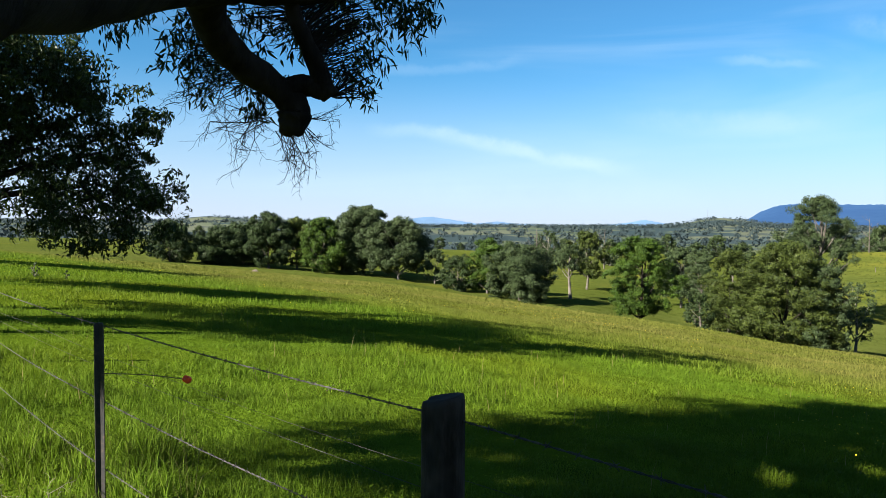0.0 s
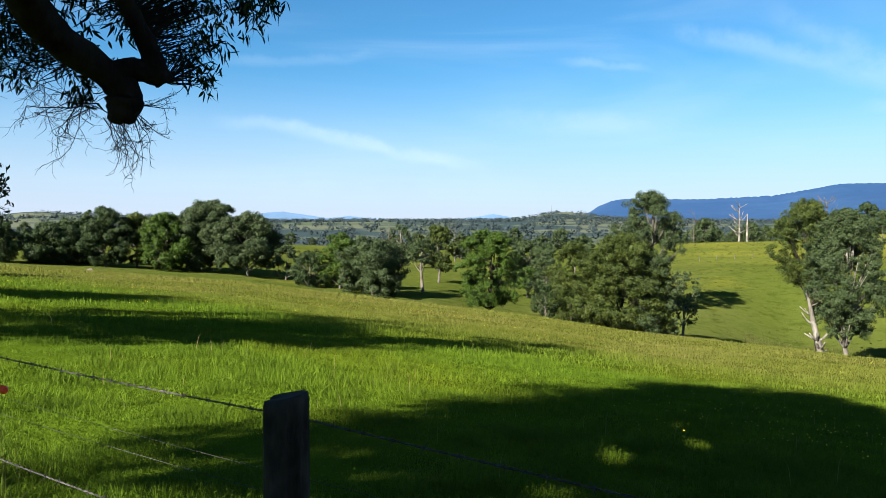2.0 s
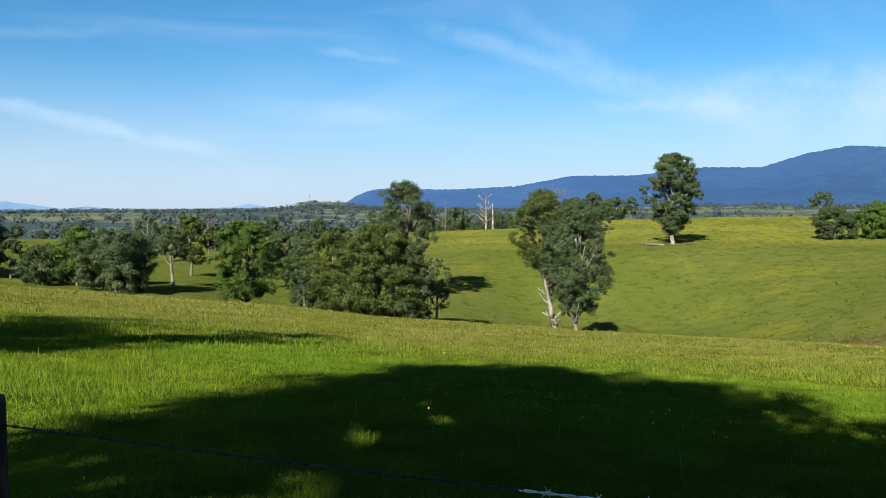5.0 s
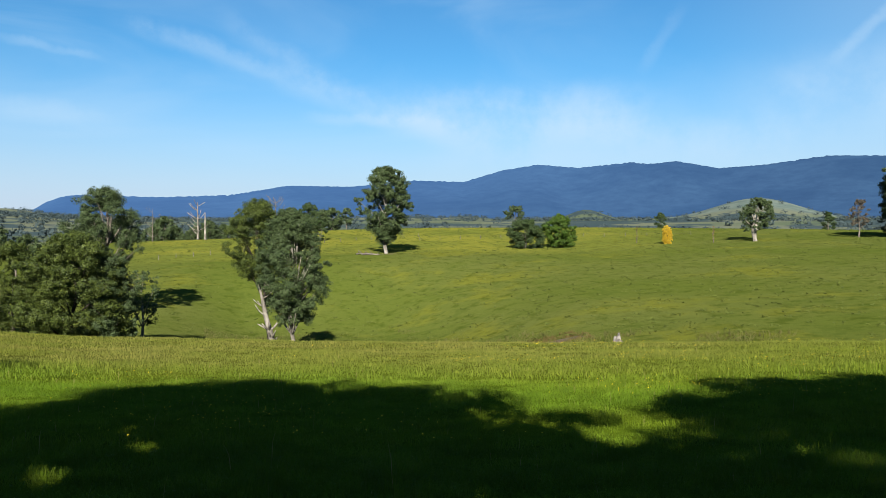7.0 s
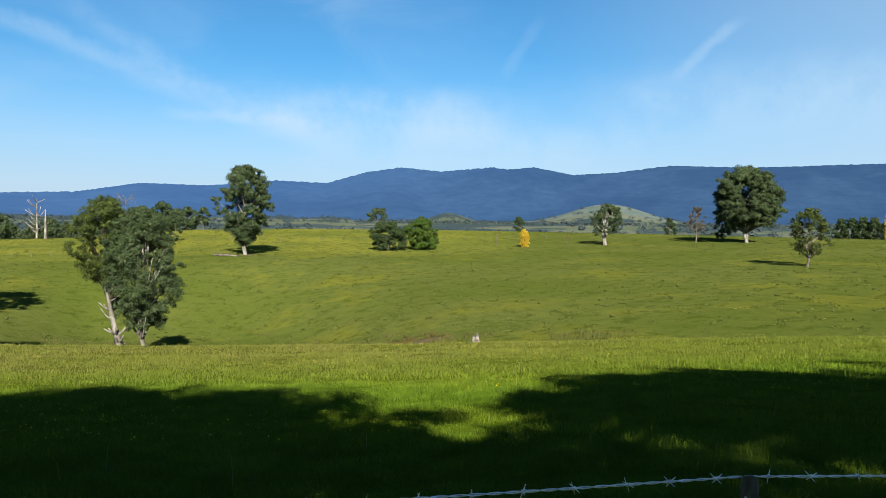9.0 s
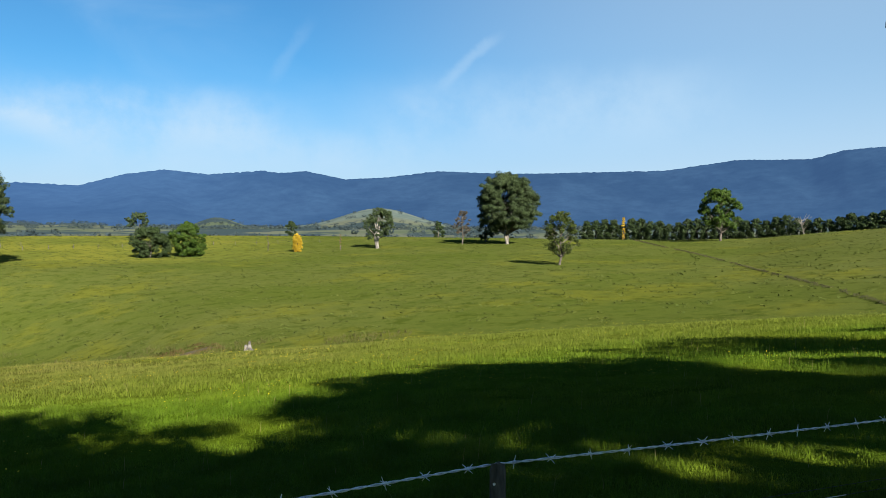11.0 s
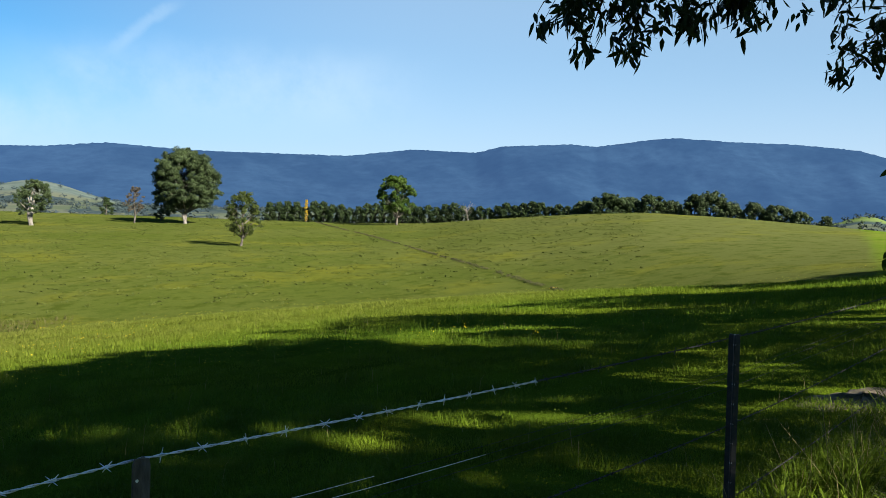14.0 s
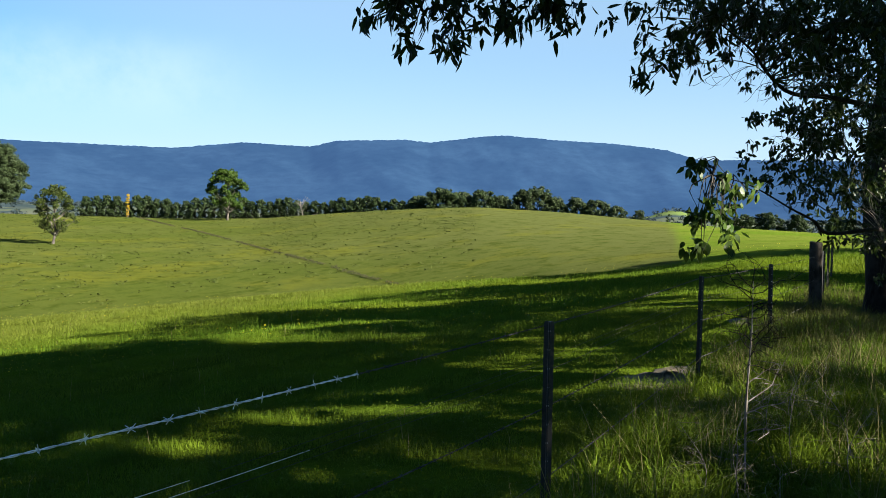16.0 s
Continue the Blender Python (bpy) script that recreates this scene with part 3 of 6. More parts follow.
# ---------------------------------------------------------------- trees
def build_tree(name, x, y, height, half, label, leaves=M_GUM, bark=M_GREYBARK, seed=1, crown_from=0.25, clumps=26, fullness=1.0,
               leaf=0.3, dense=30, trunk=None, lean=(0, 0), forks=1, top_heavy=0.0, group="", size=0.34, limbs=0.62):
    """A tree: tapered trunk with limbs, and a crown of many small leaves in uneven clumps with gaps."""
    rng = np.random.default_rng(seed)
    z0 = float(ground_z(x, y))
    base = new(name)
    base.location = (x, y, z0 - 0.1)
    thick = trunk or height * 0.022
    lo, hi = height * crown_from, height
    golden, made = 2.39996, []
    for k in range(clumps):
        u = (k + 0.5) / clumps
        u = np.clip(u + rng.uniform(-0.05, 0.05), 0.02, 0.98)
        wide = math.sin(math.pi * (0.10 + 0.86 * u) ** (0.85 + top_heavy)) ** 0.7
        r = half * size * rng.uniform(0.65, 1.25)
        out = (half * wide * rng.uniform(0.85, 1.15) - r * 0.6) * math.sqrt(rng.uniform(0.3, 1)) * fullness
        a = k * golden + rng.uniform(-0.5, 0.5)
        zz = lo + (hi - lo) * u
        zz = min(zz, hi - r * 0.62)
        made.append((max(out, 0) * math.cos(a) + lean[0] * zz, max(out, 0) * math.sin(a) + lean[1] * zz, zz, r))
    pieces = []
    top = lo + (hi - lo) * 0.72
    for fk in range(forks):
        a = rng.uniform(0, 6.3)
        spread = 0.0 if forks == 1 else half * 0.28
        pts = [(0.25 * thick * fk, 0, -0.3, thick * 1.35), (0.2 * thick * fk, 0, height * 0.03, thick)]
        for s in (0.3, 0.6, 1.0):
            pts.append((lean[0] * top * s + spread * s * math.cos(a) + rng.uniform(-1, 1) * thick * 1.2, lean[1] * top * s + spread * s * math.sin(a) + rng.uniform(-1, 1) * thick * 1.2,
                        top * s, thick * (1 - 0.78 * s)))
        c = curve_points(pts, 16)
        pieces.append(tube(c[:, :3], np.maximum(c[:, 3], 0.015), 9, 0.04, rng))
        stem = c
        for cx, cy, cz, cr in made[fk::forks]:
            if rng.uniform() > 0.85 * limbs:
                continue
            at_z = max(cz - abs(cr) - rng.uniform(0.1, 0.22) * height, lo * 0.6)
            s = stem[np.argmin(abs(stem[:, 2] - at_z))]
            mid = ((s[0] * 0.55 + cx * 0.45), (s[1] * 0.55 + cy * 0.45), s[2] * 0.62 + cz * 0.38)
            w = curve_points([(*s[:3], s[3] * 0.55), (*mid, s[3] * 0.4), (cx, cy, cz, 0.02)], 6)
            pieces.append(tube(w[:, :3], np.maximum(w[:, 3], 0.02), 5, 0, rng))
    v, f = joined(pieces)
    part_np("trunk", v, f, bark, base, smooth=True)
    v, f, rounded = clump_leaves(made, dense * 1.9, leaf * 0.74, leaf * 0.5, rng, 0.25, three=True)
    crown = part_np("crown", v, f, leaves, base)
    crown.data.attributes.new("custom_normal", "FLOAT_VECTOR", "POINT").data.foreach_set("vector", rounded.astype(np.float32).ravel())
    return tagged(base, label, "tree", group)


def T(name, bearing, far, height, half, label, **more):
    x, y, z = at(bearing, far)
    return build_tree(name, x, y, height, half, label, seed=int(abs(bearing) * 100 + far), **more)


ROUND = "dense dark green tree with a full rounded crown in the gully"
GULLY = "trees along the gully"
# trees along the edge of the paddock
T("tree", -21.8, 150, 7.2, 5.2, "low dark green tree at the paddock's edge", leaves=M_DARK, crown_from=0.08, clumps=26, leaf=0.36, dense=19, group=GULLY)
T("tree", -18.4, 152, 7.0, 6.0, "low dark green tree at the paddock's edge", leaves=M_DARK, crown_from=0.08, clumps=28, leaf=0.36, dense=19, group=GULLY)
T("tree", -15.0, 150, 10.6, 5.5, "tall dark green tree with a ragged crown", leaves=M_DARK, crown_from=0.12, clumps=30, leaf=0.36, dense=19, group=GULLY)
T("tree", -13.0, 152, 10.0, 4.7, "brownish gum tree with a thin crown", leaves=M_OLIVE, crown_from=0.15, clumps=24, leaf=0.5, dense=11, group=GULLY)
T("tree", -11.2, 146, 10.2, 5.0, "bright green rounded tree at the paddock's edge", leaves=M_GREEN, crown_from=0.1, clumps=30, leaf=0.36, dense=19, group=GULLY)
T("gum_tree", -8.2, 148, 13.0, 7.7, "large spreading gum tree, the tallest of its row", leaves=M_GUM, bark=M_PALE, crown_from=0.16, clumps=44, leaf=0.36, dense=19, size=0.3, group=GULLY)
T("gum_tree", -5.6, 142, 11.2, 7.1, "broad gum tree with pale trunk", leaves=M_GUM, bark=M_PALE, crown_from=0.18, clumps=38, leaf=0.36, dense=19, size=0.3, group=GULLY)
T("tree", -16.8, 160, 8.0, 6.0, "low dark green tree at the paddock's edge", leaves=M_DARK, crown_from=0.08, clumps=26, leaf=0.36, dense=19, group=GULLY)
T("tree", -9.7, 156, 9.6, 6.0, "low dark green tree at the paddock's edge", leaves=M_OLIVE, crown_from=0.1, clumps=28, leaf=0.36, dense=19, group=GULLY)
T("bush", -2.9, 140, 6.4, 3.6, "small thin gum at the end of the row", leaves=M_GUM, crown_from=0.15, clumps=16, leaf=0.45, dense=11, group=GULLY)
T("bush", -1.2, 130, 5.8, 3.7, "dark rounded bush near the paddock's edge", leaves=M_DARK, crown_from=0.02, clumps=22, leaf=0.31, dense=24, group=GULLY)
T("tree", 1.0, 130, 8.9, 4.7, "bright green tree with upright crown", leaves=M_GREEN, crown_from=0.12, clumps=28, leaf=0.31, dense=22, group=GULLY)
T("tree", 3.4, 122, 8.8, 6.6, ROUND, leaves=M_GUM, crown_from=0.1, clumps=36, leaf=0.31, dense=22, size=0.31, group=GULLY)
T("tree", 5.4, 200, 11.5, 4.2, "pale thin-crowned gum tree behind the row", leaves=M_GUM, bark=M_PALE, crown_from=0.35, clumps=15, leaf=0.5, dense=8, size=0.28, group=GULLY)
T("tree", 8.3, 158, 11.8, 5.0, "brownish-green gum with drooping crown", leaves=M_OLIVE, crown_from=0.3, clumps=24, leaf=0.5, dense=11, group=GULLY)
T("gum_tree", 7.1, 134, 9.4, 3.4, "gum tree on a single bare grey trunk", leaves=M_GUM, bark=M_GREYBARK, crown_from=0.55, clumps=14, leaf=0.34, dense=18, trunk=0.32, group=GULLY)
T("tree", 12.0, 98, 11.0, 4.7, "dense green tree with a tall rounded crown in the gully", leaves=M_GREEN, bark=M_BARK, crown_from=0.16, clumps=56, leaf=0.23, dense=38, size=0.27, forks=2, group=GULLY)
T("tree", 14.9, 150, 11.2, 5.6, "grey-green gum tree behind the others", leaves=M_GUM, crown_from=0.2, clumps=30, leaf=0.45, dense=12, group=GULLY)
T("tree", 16.2, 116, 11.6, 3.4, "grey-green gum tree in the gully", leaves=M_GUM, crown_from=0.1, clumps=26, leaf=0.26, dense=28, group=GULLY)
T("tree", 18.2, 98, 11.0, 4.4, "olive green dense tree reaching the ground", leaves=M_OLIVE, crown_from=0.0, clumps=54, leaf=0.23, dense=34, size=0.27, limbs=0.2, group=GULLY)
T("tree", 21.7, 92, 12.0, 6.6, "large dense olive green tree reaching the ground", leaves=M_OLIVE, bark=M_BARK, crown_from=0.0, clumps=120, leaf=0.25, dense=28, size=0.21, limbs=0.2, group=GULLY)
T("tree", 24.0, 91, 9.8, 3.8, "dark olive tree reaching the ground", leaves=M_GUM, bark=M_BARK, crown_from=0.0, clumps=46, leaf=0.23, dense=32, size=0.28, limbs=0.2, group=GULLY)
T("bush", 16.2, 88, 4.4, 2.0, "low dark bush under the trees", leaves=M_DARK, crown_from=0.0, clumps=14, leaf=0.3, dense=20, group=GULLY)
T("gum_tree", 23.6, 128, 20.7, 6.2, "tall open gum tree rising behind dense trees", leaves=M_GUM, bark=M_GREYBARK, crown_from=0.45, clumps=40, leaf=0.27, dense=24, size=0.27, top_heavy=-0.2, group=GULLY)
T("tree", 25.9, 104, 9.2, 3.2, "thin grey gum with pale trunk", leaves=M_GUM, bark=M_PALE, crown_from=0.3, clumps=18, leaf=0.34, dense=9, size=0.28, group=GULLY)
T("gum_tree", 36.4, 87, 16.2, 4.1, "tall gum tree with dense leafy crown and pale trunk", leaves=M_GUM, bark=M_PALE, crown_from=0.25, clumps=96, leaf=0.22, dense=34, size=0.30, trunk=0.26, lean=(-0.02, 0.02), group=GULLY)
T("gum_tree", 34.7, 94, 18.8, 4.3, "tall gum tree with a rounded olive crown", leaves=M_OLIVE, bark=M_BARK, crown_from=0.52, clumps=44, leaf=0.22, dense=34, size=0.30, trunk=0.2, lean=(-0.07, 0.05), group=GULLY)
# trees on the far paddock
T("gum_tree", 43.0, 193, 21.4, 7.2, "great old gum tree with open crown and pale trunk", leaves=M_GUM, bark=M_PALE, crown_from=0.16, clumps=70, leaf=0.4, dense=14, size=0.27, trunk=0.5, limbs=0.4, top_heavy=0.55)
T("bush", 53.3, 213, 8.0, 5.3, "wide dark green bush on the far paddock", leaves=M_DARK, crown_from=0.0, clumps=30, leaf=0.4, dense=18, group="twin bushes")
T("bush", 55.8, 216, 9.0, 5.2, "wide bright green bush on the far paddock", leaves=M_GREEN, crown_from=0.0, clumps=30, leaf=0.4, dense=18, group="twin bushes")
T("tree", 52.6, 300, 9.6, 4.5, "thin-crowned tree behind the twin bushes", leaves=M_GUM, crown_from=0.5, clumps=14, leaf=0.6, dense=6)
T("tree", 37.3, 330, 12.3, 5.2, "dark round tree on the skyline", leaves=M_DARK, crown_from=0.2, clumps=24, leaf=0.7, dense=8)
T("tree", 38.2, 250, 7.2, 2.4, "dark round tree on the skyline", leaves=M_DARK, crown_from=0.05, clumps=14, leaf=0.6, dense=9)
T("tree", 40.1, 345, 10.0, 3.6, "pale gum tree on the skyline", leaves=M_GUM, crown_from=0.3, clumps=16, leaf=0.7, dense=7)
T("tree", 62.9, 400, 9.8, 3.4, "dark round tree on the skyline", leaves=M_DARK, crown_from=0.2, clumps=18, leaf=0.8, dense=7)
T("tree", 73.7, 400, 11.4, 3.4, "dark round tree on the skyline", leaves=M_DARK, crown_from=0.25, clumps=18, leaf=0.8, dense=7)
T("poplar", 63.4, 227, 5.4, 2.1, "small golden autumn poplar on the far paddock", leaves=M_GOLD, crown_from=0.04, clumps=26, leaf=0.4, dense=14, fullness=0.7)
T("poplar", 66.5, 231, 5.0, 0.7, "thin rust-coloured sapling on the far paddock", leaves=M_RUST, crown_from=0.1, clumps=12, leaf=0.3, dense=9, fullness=0.6)
T("sapling", 61.3, 233, 5.4, 0.7, "bare thin sapling on the far paddock", leaves=M_RUST, bark=M_GREYBARK, crown_from=0.2, clumps=9, leaf=0.2, dense=3, fullness=0.7)
T("gum_tree", 69.2, 237, 12.4, 5.6, "leaning gum tree with a split crown and white trunk", leaves=M_GUM, bark=M_PALE, crown_from=0.3, clumps=28, leaf=0.4, dense=15, size=0.28, trunk=0.55, lean=(0.10, -0.06), forks=2)
T("gum_tree", 75.5, 253, 11.2, 3.2, "half-dead brownish gum tree with bare top", leaves=M_GREYLEAF, bark=M_GREYBARK, crown_from=0.3, clumps=18, leaf=0.5, dense=6, size=0.3)
T("gum_tree", 78.8, 250, 22.6, 11.2, "large spreading gum tree with two pale trunks", leaves=M_GUM, bark=M_PALE, crown_from=0.26, clumps=84, leaf=0.5, dense=11, size=0.25, trunk=0.5, forks=2)
T("tree", 77.2, 268, 7.5, 3.6, "low dark gum beside a large gum tree", leaves=M_GUM, crown_from=0.15, clumps=14, leaf=0.6, dense=8)
T("gum_tree", 82.7, 157, 10.9, 4.2, "small gum tree with a grey trunk casting a shadow", leaves=M_OLIVE, bark=M_GREYBARK, crown_from=0.25, clumps=34, leaf=0.42, dense=11, size=0.26, lean=(0.03, -0.04))
T("oak", 93.8, 265, 16.9, 7.6, "bright green spreading oak on the skyline", leaves=M_GREEN, bark=M_GREYBARK, crown_from=0.26, clumps=40, leaf=0.6, dense=9, size=0.25, trunk=0.4)
T("poplar", 87.2, 300, 8.6, 1.4, "tall thin golden poplar by the hedge", leaves=M_GOLD, crown_from=0.05, clumps=20, leaf=0.5, dense=9, fullness=0.5)
CLUMP = "trees along the skyline"
for bearing, far, high, half in ((107.7, 262, 6.6, 4.6), (109.4, 255, 8.6, 6.0), (110.8, 262, 8.2, 5.0), (112.3, 255, 8.6, 5.4), (113.6, 258, 7.0, 4.6), (115.2, 248, 9.4, 4.6), (116.3, 250, 11.0, 5.6),
                               (117.6, 250, 7.6, 4.4), (119.2, 242, 7.6, 4.2), (120.6, 240, 7.4, 4.4), (122.0, 236, 6.0, 3.2), (123.6, 230, 5.2, 2.2)):
    T("tree", bearing, far, high * 0.86 + 0.4, half * 1.12, "dark green tree in a belt along the hill's skyline", leaves=M_DARK if int(far) % 2 else M_GUM, crown_from=0.05, clumps=24, leaf=0.6, dense=9, group=CLUMP)
T("bush", 125.7, 258, 5.4, 1.7, "lone small round bush", leaves=M_DARK, crown_from=0.02, clumps=10, leaf=0.5, dense=9)
for bearing, far, high, half in ((130.6, 300, 8.0, 5.0), (132.2, 305, 9.0, 6.0), (134.0, 300, 8.6, 5.5), (136.5, 310, 8.6, 6.0)):
    T("tree", bearing, far, high, half, "dark tree in a clump on the plain", leaves=M_DARK, crown_from=0.02, clumps=20, leaf=0.7, dense=8, group="clump on the plain")
# clipped conifer hedge along the skyline
first = T("conifer", 84.6, 322, 8.0, 3.3, "dark conifer of a long hedge on the skyline", leaves=M_DARK, bark=M_BARK, crown_from=0.0, clumps=26, leaf=0.75, dense=5, fullness=0.8, group="conifer hedge")
_r = random.Random(5)
for k in range(1, 36):
    x, y, z = at(84.6 + k * 0.64, 322 - k * 1.35)
    s = _r.uniform(0.85, 1.15)
    copy_thing(first, pose(x, y, z - 0.2, 0, 0, _r.uniform(0, 360)) @ Matrix.Diagonal((s, s, s * (1.0 - 0.006 * k), 1)))
# woodland behind the gully paddock
wood = T("tree", 27.4, 330, 10.5, 5.2, "grey-green gum in the woodland behind the paddock", leaves=M_GUM, bark=M_PALE, crown_from=0.1, clumps=24, leaf=0.95, dense=3, group="woodland behind the paddock")
for k in range(30):
    bearing = 22.5 + (k + _r.random()) * 0.56
    x, y, z = at(bearing, 320 + _r.uniform(0, 90))
    s = _r.uniform(0.6, 1.05)
    copy_thing(wood, pose(x, y, z - 0.2, 0, 0, _r.uniform(0, 360)) @ Matrix.Diagonal((s, s, s * _r.uniform(0.8, 1.2), 1)))
for k in range(40):
    bearing = -34 + (k + _r.random()) * 1.4
    x, y, z = at(bearing, 230 + 280 * _r.random() ** 0.8)
    s = _r.uniform(0.5, 0.95)
    copy_thing(wood, pose(x, y, z - 0.2, 0, 0, _r.uniform(0, 360)) @ Matrix.Diagonal((s, s, s * _r.uniform(0.8, 1.15), 1)))


def dead_tree(name, x, y, height, half, label, seed, lean=(0, 0), arms=8, thick=0.2, mat=None, thin=0.025):
    rng = np.random.default_rng(seed)
    base = new(name)
    base.location = (x, y, float(ground_z(x, y)) - 0.1)
    stem = curve_points([(0, 0, -0.2, thick * 1.3), (0, 0, height * 0.1, thick), (lean[0] * 0.5, lean[1] * 0.5, height * 0.5, thick * 0.75), (lean[0], lean[1], height * 0.97, thick * 0.25)], 14)
    pieces = [tube(stem[:, :3], stem[:, 3], 8, 0.05, rng)]
    for k in range(arms):
        s = stem[rng.integers(5, 13)]
        a, ln = rng.uniform(0, 6.3), half * rng.uniform(0.5, 1.1)
        c = curve_points([(*s[:3], s[3] * 0.5), (s[0] + math.cos(a) * ln * 0.5, s[1] + math.sin(a) * ln * 0.5, s[2] + ln * 0.25, s[3] * 0.35),
                          (s[0] + math.cos(a) * ln, s[1] + math.sin(a) * ln, s[2] + ln * rng.uniform(0.5, 1.0), thin)], 6)
        pieces.append(tube(c[:, :3], np.maximum(c[:, 3], thin), 5, 0, rng))
    v, f = joined(pieces)
    part_np("trunk", v, f, mat or M_PALE, base, smooth=True)
    return tagged(base, label, "dead tree")


x, y, z = at(34.9, 86)
dead_tree("dead_tree", x, y, 8.2, 1.3, "white dead tree with broken limbs beside a live gum", 4, lean=(-1.3, 0.9), arms=17, thick=0.36, thin=0.05)
x, y, z = at(29.6, 300)
dead_tree("dead_tree", x, y, 14.5, 3.6, "tall bare dead trunk on the skyline", 9, arms=22, thick=0.36, mat=M_PALE, thin=0.09)
x, y, z = at(30.1, 296)
dead_tree("dead_tree", x, y, 10.5, 0.5, "broken bare trunk on the skyline", 10, arms=2, thick=0.42, mat=M_PALE)
x, y, z = at(99.1, 285)
dead_tree("dead_tree", x, y, 7.0, 4.0, "fallen grey dead tree on the skyline", 12, lean=(1.0, 1.0), arms=16, thick=0.25)
x, y, z = at(35.0, 330)
dead_tree("dead_tree", x, y, 16.0, 5.0, "bare grey tree on the skyline", 15, arms=26, thick=0.3, mat=M_GREYBARK, thin=0.08)
for _b, _f in ((4.6, 195), (26.6, 290), (9.5, 240)):
    x, y, z = at(_b, _f)
    dead_tree("dead_tree", x, y, 12, 3, "bare pale tree among the gully woods", int(_b * 10), arms=14, thick=0.18, mat=M_GREYBARK)


# far woods, hedgerows and scattered trees of the plain
def far_woods():
    rng = np.random.default_rng(8)
    n = 11000
    b = np.where(rng.uniform(0, 1, n) < 0.62, rng.uniform(-44, 28, n), rng.uniform(28, 142, n))
    far = np.where(b < 27, rng.uniform(480, 3800, n), rng.uniform(700, 3000, n))
    x, y = far * np.sin(np.radians(b)), far * np.cos(np.radians(b))
    keep = np.array([noise.fractal((xx * 0.0022, yy * 0.0022, 1.7), 1.0, 2.0, 3) for xx, yy in zip(x, y)]) > rng.uniform(-0.55, 0.45, n) + 0.5 * np.exp(-((b - 17.5) / 2) ** 2 - ((far - 2350) / 350) ** 2)
    x, y, far = x[keep], y[keep], far[keep]
    z = ground_z(x, y)
    clumps = [(a, c, d + 3.4, rng.uniform(2.4, 4.6) * (1 + f / 2600)) for a, c, d, f in zip(x, y, z, far)]
    cs, outs = [], []
    for cx, cy, cz, r in clumps:
        k = 26
        d = rng.standard_normal((k, 3))
        d /= np.linalg.norm(d, axis=1)[:, None]
        c = d * r * rng.uniform(0.4, 1, (k, 1)) * (1.25, 1.25, 0.85)
        cs.append(c + (cx, cy, cz))
        outs.append(d)
    outs = np.concatenate(outs) + (0, 0, 0.25)
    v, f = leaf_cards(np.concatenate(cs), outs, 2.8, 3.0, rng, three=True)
    ob = new("far_woods", mesh_np("far_woods", v, f, M_HAZED_WOOD))
    ob.data.attributes.new("custom_normal", "FLOAT_VECTOR", "POINT").data.foreach_set("vector", np.repeat(outs / np.linalg.norm(outs, axis=1)[:, None], 3, 0).astype(np.float32).ravel())
    tagged(ob, "scattered far woods and hedgerows on the plain", "woods", kind="stuff")


far_woods()


# ---------------------------------------------------------------- roadside trees by the camera
# flecks of sun in the grass, and how wide they are: the canopy has gaps towards them
GAPS = [(4.15, 8.2, -0.84, 0.40), (4.3, -4.65, 0, 0.32), (7.0, -7.3, 0, 0.5), (10.0, -8.05, 0, 0.4), (11.6, -6.2, -0.3, 0.35), (7.2, -0.4, -0.4, 0.24), (8.95, -2.5, -0.4, 0.27),
        (7.5, -5.6, 0, 0.28), (10.9, -9.9, 0, 0.35), (9.0, 5.2, -1.1, 0.35), (5.19, 10.13, -1.13, 0.26), (3.82, 5.95, -0.67, 0.28), (3.13, 7.5, -0.72, 0.22), (5.0, -4.1, 1.8, 0.4)]
TO_SUN = Vector((math.sin(radians(SUN_BEARING)) * math.cos(radians(SUN_HEIGHT)), math.cos(radians(SUN_BEARING)) * math.cos(radians(SUN_HEIGHT)), math.sin(radians(SUN_HEIGHT))))


def clear_of_gaps(v, f, at_):
    """Leaves of four corners each, without those that stand between the sun and its flecks."""
    leaves = v.reshape(-1, 4, 3)
    middle = leaves.mean(1) + np.array(at_)
    keep = np.ones(len(leaves), bool)
    for x, y, z, wide in GAPS:
        keep &= np.linalg.norm(np.cross(middle - (x, y, z), np.array(TO_SUN)), axis=1) > wide
    leaves = leaves[keep]
    return leaves.reshape(-1, 3), np.arange(4 * len(leaves)).reshape(-1, 4)


